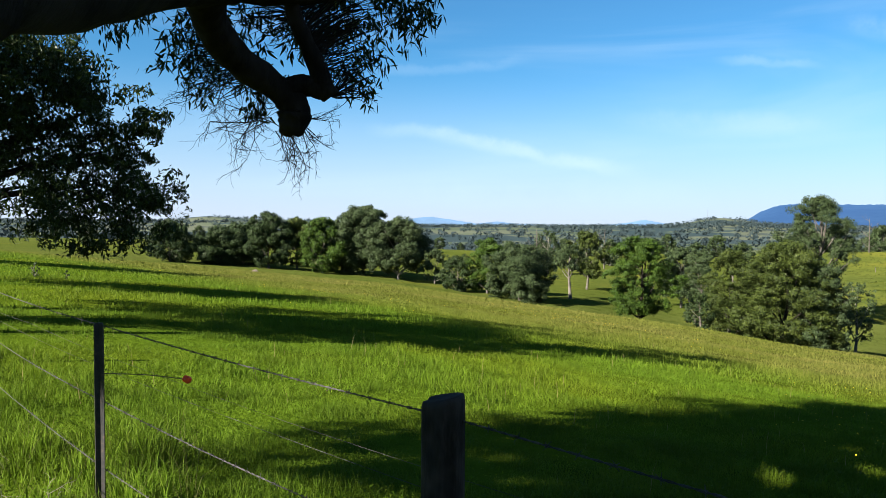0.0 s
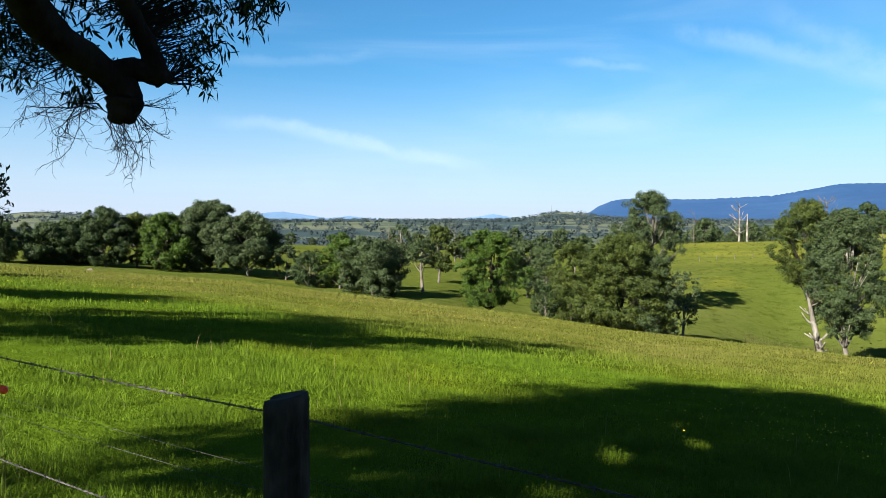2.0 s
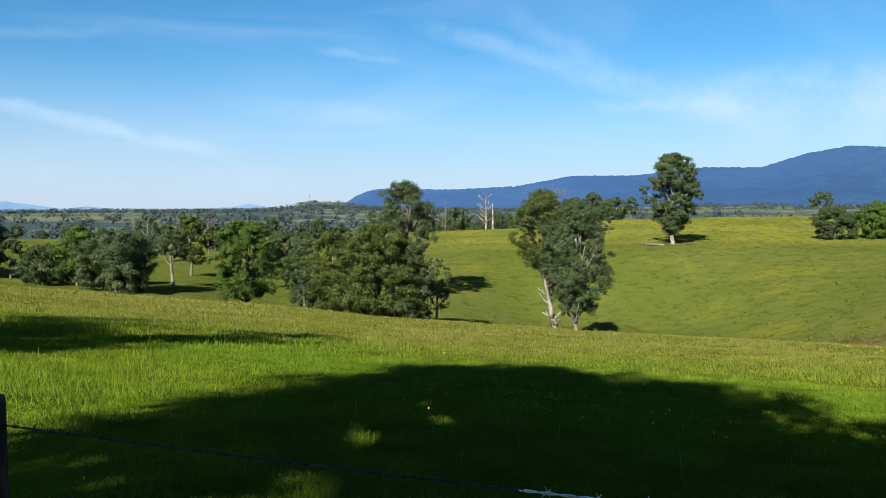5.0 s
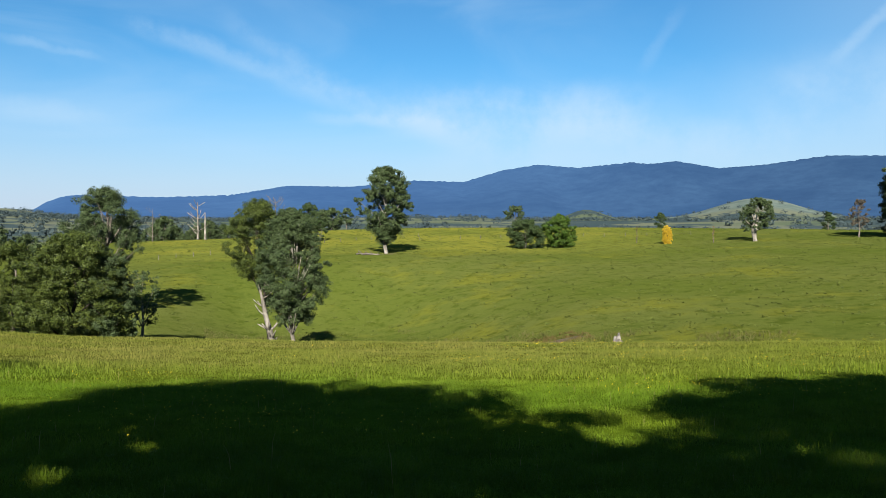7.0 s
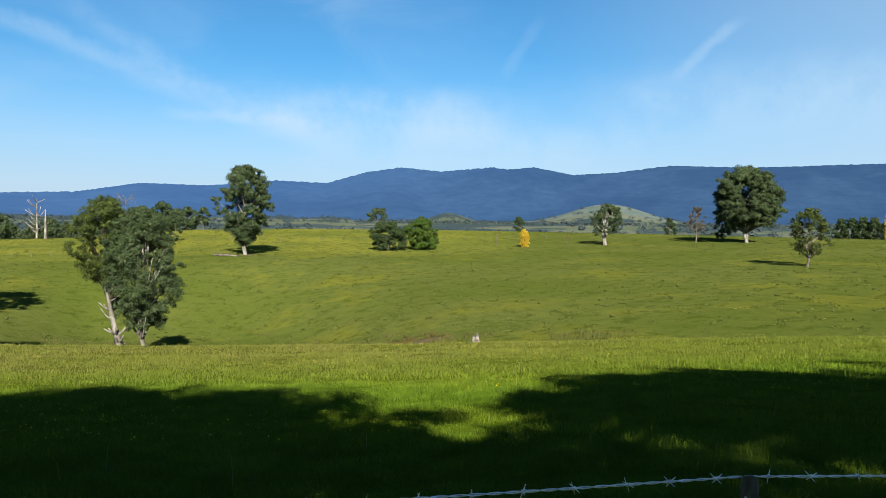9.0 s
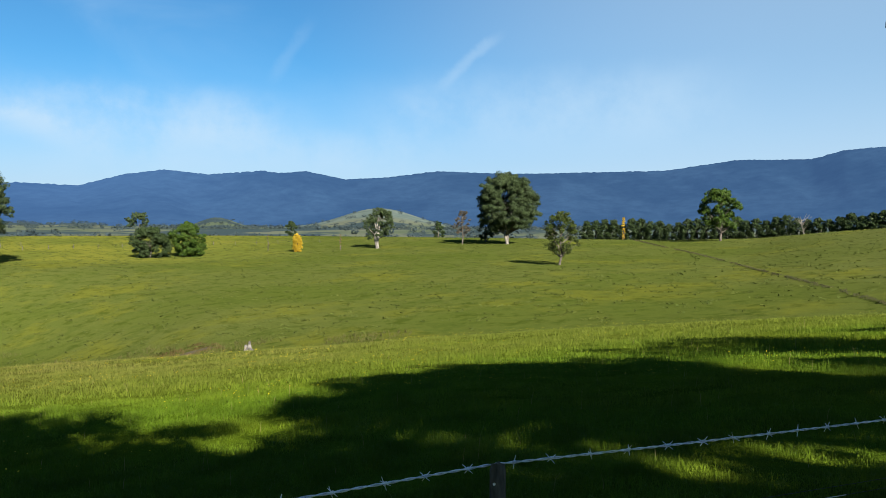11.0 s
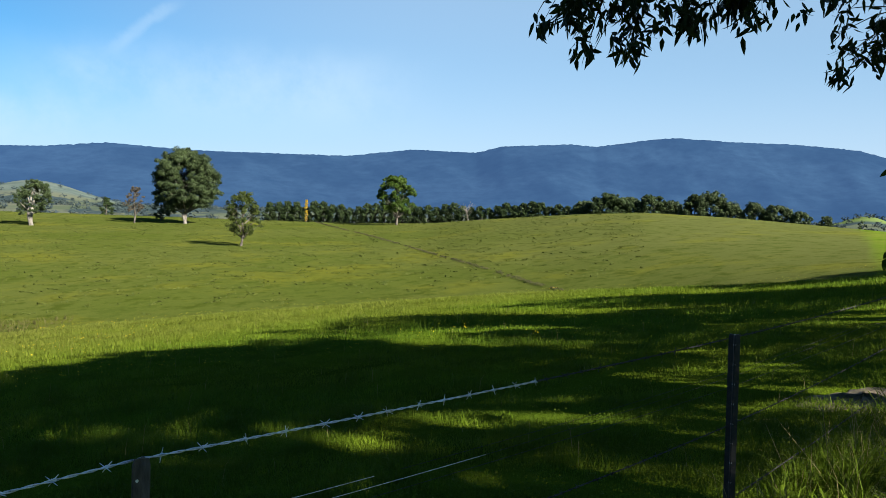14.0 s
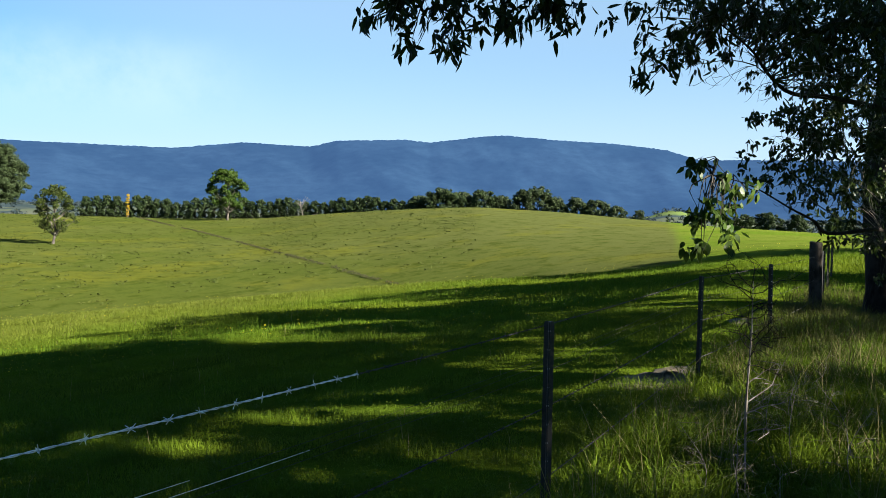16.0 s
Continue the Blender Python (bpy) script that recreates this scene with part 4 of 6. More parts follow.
def roadside_tree(name, x, y, height, label, seed, clumps, trunk_r=0.4, leaf=0.11, dense=60, limbs_to=None, crown_leaf=M_NEARLEAF):
    """A roadside gum: clumps are given as (x, y, z, radius) in the place."""
    rng = np.random.default_rng(seed)
    z0 = float(ground_z(x, y))
    base = new(name)
    base.location = (x, y, z0)
    local = [(a - x, b - y, c - z0, r) for a, b, c, r in clumps]
    top = height * 0.7
    stem = curve_points([(0, 0, -0.3, trunk_r * 1.5), (0, 0, 0.4, trunk_r), (0.15, 0.1, top * 0.4, trunk_r * 0.8), (-0.2, 0.1, top * 0.7, trunk_r * 0.6), (0.1, 0.0, top, trunk_r * 0.3)], 20)
    pieces = [tube(stem[:, :3], stem[:, 3], 12, 0.04, rng)]
    for cx, cy, cz, cr in local:
        if cr < 0.95:
            continue
        s = stem[np.argmin(abs(stem[:, 2] - min(max(cz - 1.5 - 0.3 * math.hypot(cx, cy), height * 0.22), top)))]
        c = curve_points([(*s[:3], s[3] * 0.5), (s[0] * 0.5 + cx * 0.5, s[1] * 0.5 + cy * 0.5, s[2] * 0.4 + cz * 0.6, s[3] * 0.3), (cx, cy, cz, 0.03)], 9)
        pieces.append(tube(c[:, :3], np.maximum(c[:, 3], 0.03), 6, 0.03, rng))
    v, f = joined(pieces)
    part_np("trunk", v, f, M_BARK, base, smooth=True)
    v, f = clump_leaves(local, dense, leaf, leaf * 0.34, rng, 0.9)
    v, f = clear_of_gaps(v, f, (x, y, z0))
    part_np("crown", v, f, crown_leaf, base)
    return tagged(base, label, "tree", "roadside gum trees")


def crown_over(cx, cy, cz, half, tall, count, seed, size=0.32):
    rng = np.random.default_rng(seed)
    out = []
    for k in range(count):
        d = rng.standard_normal(3)
        d /= np.linalg.norm(d)
        k_ = rng.uniform(0.35, 0.95)
        out.append((cx + d[0] * half * k_, cy + d[1] * half * k_, cz + d[2] * tall * k_, half * size * rng.uniform(0.7, 1.2)))
    return out


def hanging(clusters, count, length, width, rng):
    """Drooping lance-shaped leaves, six corners each, about cluster centres (x, y, z, radius)."""
    cs = []
    for x, y, z, r in clusters:
        n = max(8, int(count * r * r * 100))
        tips = rng.standard_normal((max(2, n // 14), 3)) * (0.55, 0.55, 0.45) * r
        d = tips[rng.integers(0, len(tips), n)] + rng.standard_normal((n, 3)) * 0.035
        cs.append(d + (x, y, z))
    c = np.concatenate(cs)
    n = len(c)
    along = rng.standard_normal((n, 3)) * 0.55 + (0, 0, -0.8)
    along /= np.linalg.norm(along, axis=1)[:, None]
    side = np.cross(along, rng.standard_normal((n, 3)))
    side /= np.linalg.norm(side, axis=1)[:, None]
    bow = np.cross(along, side)
    ln, wd = (length * rng.uniform(0.6, 1.25, n))[:, None], (width * rng.uniform(0.7, 1.3, n))[:, None]
    v = np.stack([c, c + along * ln * 0.3 + side * wd / 2, c + along * ln * 0.68 + side * wd * 0.36 + bow * ln * 0.06, c + along * ln + bow * ln * 0.16,
                  c + along * ln * 0.68 - side * wd * 0.36 + bow * ln * 0.06, c + along * ln * 0.3 - side * wd / 2], 1).reshape(-1, 3)
    k = np.arange(n)[:, None] * 6
    f = np.concatenate([k + [0, 1, 2, 5], k + [2, 3, 4, 5]])
    return v, f, c


def twigs_to(starts, ends, rng, thick=0.006, sag=0.05, reach=0.75):
    pieces = []
    starts = np.asarray(starts, float)
    for e in ends:
        s = starts[np.argmin(((starts - e) ** 2).sum(1))]
        if np.linalg.norm(s - e) > reach:
            continue
        mid = (s + e) / 2 + rng.standard_normal(3) * 0.05 + (0, 0, sag)
        c = curve_points([(*s, thick), (*mid, thick * 0.7), (*e, thick * 0.3)], 6)
        pieces.append(tube(c[:, :3], c[:, 3], 4, 0, rng, False))
    return pieces


def spray(start, heading, length, rng, depth=3, thick=0.006):
    """A bare twig that forks as it goes."""
    pieces, h = [], np.asarray(heading, float)
    h = h / np.linalg.norm(h)
    p = [np.asarray(start, float)]
    for _ in range(5):
        h = h + rng.standard_normal(3) * 0.22 + (0, 0, -0.03)
        h /= np.linalg.norm(h)
        p.append(p[-1] + h * length / 5)
    pieces.append(tube(p, np.linspace(thick, thick * 0.4, 6), 4, 0, rng, False))
    if depth:
        for k in (1, 2, 3, 4, 5):
            side = h + rng.standard_normal(3) * 0.75
            pieces += spray(p[k], side, length * rng.uniform(0.3, 0.6), rng, depth - 1, thick * 0.6)
    return pieces


# the gum over the camera: its heavy low limb, the sawn-off arm and hanging leaves
LIMB = [(-4.75, -2.3, 2.7, 0.30), (-3.2, -0.1, 2.66, 0.22), (-1.57, 1.83, 2.335, 0.175), (-1.56, 2.34, 2.415, 0.175), (-1.53, 3.21, 2.71, 0.18), (-1.40, 3.86, 2.98, 0.19), (-1.12, 4.44, 3.14, 0.18), (-0.52, 5.00, 3.36, 0.15), (0.22, 5.42, 3.72, 0.08)]
ARM = [(-1.4, 3.92, 2.9, 0.1075), (-1.42, 4.13, 2.75, 0.0946), (-1.35, 4.34, 2.62, 0.0903), (-1.2, 4.52, 2.51, 0.0817), (-1.1, 4.61, 2.42, 0.0903), (-1.09, 4.63, 2.34, 0.0998), (-1.11, 4.63, 2.275, 0.0843), (-1.13, 4.63, 2.24, 0.0568), (-1.135, 4.63, 2.215, 0.0172)]
ARM_B = [(-1.08, 4.43, 3.14, 0.05), (-1.07, 4.50, 2.93, 0.045), (-1.00, 4.57, 2.75, 0.05), (-0.95, 4.60, 2.64, 0.055), (-0.92, 4.63, 2.53, 0.065), (-0.87, 4.65, 2.46, 0.05)]
ELBOW = [(-1.16, 4.56, 2.47, 0.07), (-1.04, 4.60, 2.52, 0.065), (-0.94, 4.63, 2.50, 0.06), (-0.89, 4.64, 2.47, 0.055)]
HANG_A = [(-1.76, 4.65, 2.77, 0.22), (-1.61, 4.74, 2.62, 0.18), (-1.40, 4.73, 2.46, 0.14), (-1.33, 4.85, 2.96, 0.2), (-1.02, 4.92, 2.98, 0.22), (-0.81, 4.99, 2.85, 0.2), (-0.75, 5.05, 2.64, 0.15),
          (-0.57, 5.07, 3.09, 0.24), (-0.41, 5.17, 3.14, 0.17), (-0.89, 5.02, 3.11, 0.25), (-2.40, 4.89, 2.98, 0.16), (-2.14, 4.79, 2.96, 0.09), (-0.75, 5.07, 2.57, 0.07)]


def camera_tree():
    rng = np.random.default_rng(21)
    crown = crown_over(-7.0, -1.6, 8.5, 4.4, 1.5, 66, 31, 0.36) + crown_over(-7.2, -6.2, 8.2, 3.2, 1.5, 36, 33, 0.36) + [(-4.4, 2.6, 8.3, 1.5), (-6.2, 2.4, 7.8, 1.6), (-3.9, 1.0, 8.4, 1.4), (-4.4, -5.6, 8.2, 1.5), (-5.2, -7.6, 8.0, 1.5)]
    tree = roadside_tree("gum_tree", -4.9, -2.5, 11.0, "old roadside gum with a heavy low limb over the fence", 22, crown, 0.45, 0.36, 13)
    x, y, z = tree.location
    loc = np.array([x, y, z, 0])
    pieces = []
    for run, steps, sides in ((LIMB, 40, 20), (ARM, 40, 20), (ARM_B, 26, 14), (ELBOW, 12, 12)):
        c = curve_points(np.array(run) - loc, steps)
        pieces.append(tube(c[:, :3], np.maximum(c[:, 3], 0.01) * (1 + 0.05 * np.sin(np.arange(len(c)) * 1.1)), sides, 0.045, rng))
    v, f = joined(pieces)
    part_np("limb", v, f, M_BARK, tree, "thick dark limb with a broken-off end", True)
    v, f, c = hanging([(a - x, b - y, d - z, r) for a, b, d, r in HANG_A], 62, 0.078, 0.015, rng)
    tagged(part_np("leaf_spray", v, f, M_NEARLEAF, tree), kind="stuff")
    starts = np.concatenate([curve_points(np.array(ARM_B) - loc, 20)[:, :3], curve_points(np.array(LIMB[2:6]) - loc, 20)[:, :3], curve_points(np.array(ARM) - loc, 16)[:, :3]])
    pieces = twigs_to(starts, c[::4], rng, 0.004)
    for s, h, ln in (((-1.28, 4.68, 2.33), (-0.9, -0.1, -0.35), 0.55), ((-1.40, 4.72, 2.54), (-0.9, 0.1, -0.3), 0.5), ((-1.18, 4.71, 2.28), (0.25, 0, -0.9), 0.36), ((-1.10, 4.73, 2.30), (0.7, 0, -0.5), 0.34),
                     ((-1.3, 4.7, 2.40), (-0.7, 0.2, -0.6), 0.45), ((-1.55, 4.75, 2.69), (-0.9, 0, 0.0), 0.4), ((-1.5, 4.7, 2.6), (-0.8, 0.1, -0.3), 0.5), ((-1.14, 4.72, 2.30), (0.1, 0.2, -1.0), 0.32)):
        for _ in range(5):
            pieces += spray(np.array(s) - loc[:3] + rng.standard_normal(3) * 0.03, np.array(h) + rng.standard_normal(3) * 0.3, ln * rng.uniform(0.5, 0.8), rng, 2, 0.0034)
    v, f = joined(pieces)
    tagged(part_np("twig_spray", v, f, M_BARK, tree), kind="stuff")


camera_tree()

# the dense tree up the fence line, its crown drooping to the grass
LEFT_CROWN = [(-9.41, 16.17, 4.95, 1.5), (-8.38, 16.31, 4.13, 1.0), (-7.36, 16.24, 4.12, 0.7), (-9.27, 15.92, 3.36, 1.1), (-7.90, 16.09, 3.27, 0.95), (-7.08, 16.44, 3.55, 0.55), (-9.23, 15.44, 2.27, 0.8),
              (-8.22, 15.99, 2.54, 1.0), (-7.11, 15.96, 2.55, 0.9), (-6.50, 16.23, 2.32, 0.5), (-8.37, 15.37, 1.76, 0.75), (-7.62, 15.75, 1.59, 0.7)]
LEFT_CROWN_B = [(-7.02, 16.03, 1.72, 0.8), (-6.50, 16.24, 1.90, 0.42), (-7.52, 15.80, 1.24, 0.35), (-8.09, 15.51, 1.24, 0.25), (-6.95, 16.44, 3.97, 0.5), (-9.84, 16.07, 4.09, 1.5), (-8.92, 16.39, 5.24, 0.9),
                (-11, 16, 6.5, 2.4), (-13, 17, 6.0, 2.5), (-12, 18.5, 7.5, 2.4), (-13.5, 15, 4.2, 2.0), (-11.5, 15.5, 3.6, 1.6), (-15, 16.5, 4.5, 2.2)]
LEFT_FILL = [(-9.17, 15.95, 3.34, 1.0), (-8.73, 16.24, 2.90, 0.9), (-8.29, 16.33, 4.11, 0.8), (-9.47, 15.84, 2.51, 1.0), (-9.12, 15.87, 4.15, 1.0), (-8.03, 16.45, 3.41, 0.7), (-9.42, 15.57, 4.79, 1.0),
             (-7.54, 16.64, 2.71, 0.6), (-8.36, 16.37, 2.31, 0.8), (-9.03, 15.92, 1.70, 0.6), (-7.45, 16.71, 2.22, 0.5), (-8.61, 15.82, 4.88, 0.7)]
roadside_tree("tree", -12.4, 15.6, 9.5, "dense dark tree by the fence, crown drooping low", 41, LEFT_CROWN + LEFT_CROWN_B + LEFT_FILL, 0.35, 0.15, 82)
roadside_tree("gum_tree", -17.5, 7.5, 12, "roadside gum tree up the fence line", 45, crown_over(-15, 8.5, 8.2, 4.6, 1.6, 40, 56, 0.26), 0.4, 0.40, 8)
roadside_tree("gum_tree", -11.5, 9.5, 11, "slender roadside gum tree up the fence line", 46, crown_over(-9.4, 11.2, 8.6, 3.0, 1.8, 22, 57, 0.26), 0.28, 0.40, 8)
roadside_tree("gum_tree", -24.5, 21.5, 12, "roadside gum tree up the fence line", 42, crown_over(-24, 21.5, 8.2, 4.8, 1.6, 46, 52), 0.4, 0.40, 9)
roadside_tree("gum_tree", -40, 42, 13, "roadside gum tree up the fence line", 43, crown_over(-40, 42, 8.0, 6.0, 4.0, 40, 53), 0.4, 0.40, 9)
# roadside gums behind and down the fence line; unseen ones are added to cast shade
roadside_tree("gum_tree", 1.0, -10.5, 12, "roadside gum tree whose crown shades the fence", 44, crown_over(2.2, -9.0, 8.2, 5.2, 1.8, 110, 54, 0.22) + [(-2.6, -7.2, 8.0, 1.5), (-3.6, -8.0, 8.0, 1.4), (-1.5, -6.5, 8.0, 1.1), (-2.4, -8.8, 8.0, 1.5), (-3.3, -6.5, 7.8, 0.9)], 0.4, 0.40, 13)
# out of view: crowns set where shade on the grass and wires needs them
roadside_tree("gum_tree", -9.0, -12.5, 12, "unseen gum tree added to shade fence and grass", 64, crown_over(-6.6, -10.8, 8.0, 5.0, 1.8, 66, 65, 0.165), 0.4, 0.40, 18)
roadside_tree("gum_tree", -12.5, -8.5, 11, "unseen gum tree added to shade fence and grass", 70, crown_over(-11.0, -7.6, 8.0, 2.8, 1.6, 26, 73), 0.3, 0.40, 9)
roadside_tree("gum_tree", -13.0, -5.0, 10, "unseen slender gum tree added to shade the wires", 74, crown_over(-10.9, -2.9, 8.0, 1.9, 0.8, 26, 75, 0.34), 0.22, 0.40, 11)
roadside_tree("gum_tree", -4.0, -17.0, 11, "unseen thin gum tree added to dapple the grass", 76, crown_over(-3.6, -15.3, 8.0, 3.8, 1.2, 14, 77, 0.19), 0.3, 0.40, 12)
roadside_tree("gum_tree", 1.0, -20.5, 12, "unseen gum tree added to shade fence and grass", 66, crown_over(1.0, -19.0, 8.0, 5.2, 2.2, 38, 67, 0.18), 0.4, 0.40, 12)
roadside_tree("gum_tree", 4.2, -20.5, 11, "unseen gum tree added to shade the paddock", 78, crown_over(5.2, -18.2, 8.0, 3.9, 1.6, 48, 79, 0.21), 0.3, 0.40, 14)
roadside_tree("gum_tree", 8.8, -22.0, 11, "unseen slender gum tree added to shade the paddock", 80, crown_over(9.2, -20.6, 8.0, 2.2, 1.4, 24, 81, 0.3), 0.25, 0.40, 14)
roadside_tree("gum_tree", 7.5, -27.0, 12, "unseen gum tree added to shade fence and grass", 68, crown_over(7.5, -25.5, 8.0, 4.6, 2.2, 38, 69), 0.4, 0.40, 5)
roadside_tree("gum_tree", 13.0, -24.5, 12, "roadside gum tree down the fence line", 47, crown_over(15, -23.8, 8.0, 4.6, 2.6, 46, 58), 0.4, 0.40, 9)
roadside_tree("gum_tree", 20.5, -34.0, 12, "roadside gum tree down the fence line", 48, crown_over(22, -33.5, 8.0, 4.8, 2.6, 46, 59), 0.4, 0.40, 9)
roadside_tree("gum_tree", 28.0, -45.0, 12, "roadside gum tree down the fence line", 49, crown_over(29.5, -44, 8.0, 5.4, 2.8, 46, 60), 0.4, 0.40, 9)

HANG_Q = [(4.76, -1.58, 2.85, 0.16), (4.74, -1.75, 2.73, 0.14), (4.78, -1.94, 2.78, 0.14), (4.77, -2.01, 2.68, 0.09), (4.78, -2.16, 2.89, 0.18), (4.70, -2.36, 2.86, 0.14), (4.61, -2.50, 2.94, 0.2),
          (4.58, -2.62, 2.84, 0.08), (4.72, -1.67, 2.95, 0.2), (4.7, -2.0, 3.1, 0.25), (4.6, -2.4, 3.15, 0.25)]
HANG_R = [(5.42, -3.47, 3.16, 0.08), (5.34, -3.56, 3.24, 0.12), (5.39, -3.81, 2.93, 0.2), (5.26, -3.96, 3.03, 0.2), (5.43, -3.81, 2.79, 0.08), (5.32, -4.12, 2.82, 0.1), (5.26, -4.27, 3.10, 0.25),
          (5.26, -4.69, 3.28, 0.3), (5.21, -5.09, 3.17, 0.4), (4.97, -5.31, 3.23, 0.5), (4.84, -5.52, 2.92, 0.4), (5.26, -3.85, 3.27, 0.2), (5.2, -4.4, 3.5, 0.4)]
BUNCH = [(5.02, -4.02, 2.04, 0.11), (4.97, -4.09, 1.94, 0.11), (5.04, -4.02, 1.75, 0.11), (4.97, -4.11, 1.63, 0.14), (4.91, -4.18, 1.53, 0.09), (5.02, -4.05, 1.50, 0.07), (4.95, -4.28, 1.88, 0.09), (4.98, -4.26, 1.75, 0.09)]
RIGHT_CROWN = [(6.85, -6.42, 2.75, 0.3), (6.91, -6.41, 2.42, 0.28), (7.03, -6.98, 2.59, 0.4), (6.80, -6.55, 2.18, 0.28), (7.27, -7.48, 2.31, 0.4), (7.36, -7.42, 1.98, 0.32), (7.77, -8.33, 2.87, 0.6),
               (7.55, -8.56, 2.65, 0.5), (8.42, -9.16, 2.21, 0.5), (8.47, -9.14, 1.75, 0.45), (8.14, -9.30, 3.19, 0.6), (7.33, -7.33, 2.99, 0.3)]
RIGHT_MASS = [(6.49, -6.53, 3.77, 0.55), (6.90, -7.60, 3.61, 0.7), (7.48, -8.54, 3.19, 0.7), (7.13, -7.44, 3.38, 0.5), (6.67, -6.35, 3.73, 0.45), (8.27, -9.30, 2.21, 0.55), (7.83, -8.31, 2.59, 0.45), (6.10, -5.48, 3.61, 0.35), (8.13, -9.45, 1.68, 0.5), (7.20, -7.46, 2.95, 0.4), (6.29, -6.69, 3.85, 0.6), (6.06, -6.93, 3.76, 0.7), (5.88, -4.98, 3.53, 0.3), (7.03, -6.97, 2.71, 0.3)]
BOUGH_Q = [(11.3, -13.2, 3.9, 0.08), (8.0, -9.6, 3.15, 0.045), (5.9, -7.4, 2.72, 0.03), (5.64, -5.92, 2.78, 0.0225), (5.6, -5.38, 2.78, 0.0175), (5.49, -5.02, 2.9, 0.0125), (5.4, -4.77, 3.05, 0.009), (5.3, -4.35, 3.21, 0.006)]
BOUGH_B = [(11.3, -13.2, 1.2, 0.06), (8.6, -10.0, 1.3, 0.03), (6.17, -7.18, 1.62, 0.02), (5.49, -5.76, 1.58, 0.015), (5.38, -5.46, 1.69, 0.012), (5.21, -5.05, 1.78, 0.008), (5.1, -4.56, 1.94, 0.005), (4.97, -4.09, 2.0, 0.0025)]
BOUGH_T = [(1.0, -8.0, 5.0, 0.12), (3.0, -4.6, 4.2, 0.06), (4.4, -2.7, 3.3, 0.02), (4.72, -1.8, 3.0, 0.008)]


def right_tree():
    rng = np.random.default_rng(61)
    crown = crown_over(10.9, -14.4, 8.0, 4.0, 2.6, 36, 55)
    tree = roadside_tree("gum_tree", 11.4, -13.3, 11.0, "dark-barked roadside gum beside the fence, branches low", 62, crown, 0.36, 0.2, 30)
    x, y, z = tree.location
    loc = np.array([x, y, z, 0])
    pieces = []
    for run in (BOUGH_Q, BOUGH_B):
        c = curve_points(np.array(run) - loc, 26)
        pieces.append(tube(c[:, :3], np.maximum(c[:, 3], 0.004), 8, 0.04, rng))
    v, f = joined(pieces)
    part_np("limb", v, f, M_BARK, tree, smooth=True)
    v, f, c = hanging([(a - x, b - y, d - z, r) for a, b, d, r in HANG_R], 26, 0.095, 0.027, rng)
    tagged(part_np("leaf_spray", v, f, M_NEARLEAF, tree), kind="stuff")
    v, f, c2 = hanging([(a - x, b - y, d - z, r) for a, b, d, r in BUNCH], 34, 0.092, 0.040, rng)
    tagged(part_np("leaf_spray", v, f, M_SUNLEAF, tree, "hanging leaves coloured brighter as sunlit"), kind="stuff")
    v, f, c3 = hanging([(a - x, b - y, d - z, r) for a, b, d, r in RIGHT_CROWN + RIGHT_MASS], 15, 0.095, 0.032, rng)
    tagged(part_np("leaf_spray", v, f, M_NEARLEAF, tree), kind="stuff")
    starts = np.concatenate([curve_points(np.array(BOUGH_Q) - loc, 40)[:, :3], curve_points(np.array(BOUGH_B) - loc, 40)[:, :3]])
    pieces = twigs_to(starts, np.concatenate([c[::14], c2[::9], c3[::20]]), rng, 0.006)
    for s, h, ln in (((5.5, -5.0, 2.9), (-0.1, 0.8, 0.1), 0.6), ((5.6, -5.4, 2.78), (0.1, 0.8, 0.25), 0.6), ((5.62, -5.6, 2.78), (0, 0.6, 0.6), 0.6), ((6.2, -7.2, 1.7), (0.3, 0.7, 0.7), 0.8),
                     ((6.0, -6.9, 1.9), (0.4, 0.4, 0.5), 0.9), ((5.6, -6.0, 1.7), (0.5, 0.2, 0.6), 0.8), ((7, -8.6, 1.6), (0.5, 0.5, 0.5), 0.9)):
        pieces += spray(np.array(s) - loc[:3], h, ln, rng, 2, 0.006)
    v, f = joined(pieces)
    tagged(part_np("twig_spray", v, f, M_GREYBARK, tree), kind="stuff")


# brighter copy of the near leaves: sunlight on the bunch is in its colour
M_SUNLEAF = leaf_material("sunlit_leaves", (0.022, 0.046, 0.006), (0.056, 0.082, 0.014), 0.3, 0.4, 3.0)
right_tree()


def overhead_bough():
    rng = np.random.default_rng(63)
    base = new("hanging_bough")
    base.location = (1.0, -8.0, 5.0)
    loc = np.array([1.0, -8.0, 5.0, 0])
    c = curve_points(np.array(BOUGH_T) - loc, 24)
    v, f = tube(c[:, :3], np.maximum(c[:, 3], 0.004), 8, 0.03, rng)
    part_np("limb", v, f, M_BARK, base, smooth=True)
    v, f, lc = hanging([(a - 1.0, b + 8.0, d - 5.0, r) for a, b, d, r in HANG_Q], 34, 0.095, 0.027, rng)
    tagged(part_np("leaf_spray", v, f, M_NEARLEAF, base), kind="stuff")
    v, f = joined(twigs_to(c[8:, :3], lc[::14], rng, 0.005))
    tagged(part_np("twig_spray", v, f, M_BARK, base), kind="stuff")
    tagged(base, "leafy gum bough hanging over the fence", "branch")


overhead_bough()

# ---------------------------------------------------------------- the wire fence
M_POST = bark_material("weathered_hardwood", (0.0225, 0.018, 0.015), (0.051, 0.04275, 0.036), 9.0, 0.012)
M_PICKET, _n, _l, _p = material("tarred_steel", (0.018, 0.017, 0.017), 0.55)
_l.new(ramp_of(_n, _l, noise_at(_n, _l, 30, 5.0), ((0.35, (0.012, 0.012, 0.013)), (0.6, (0.022, 0.020, 0.019)), (0.75, (0.07, 0.045, 0.03)))), _p.inputs["Base Color"])
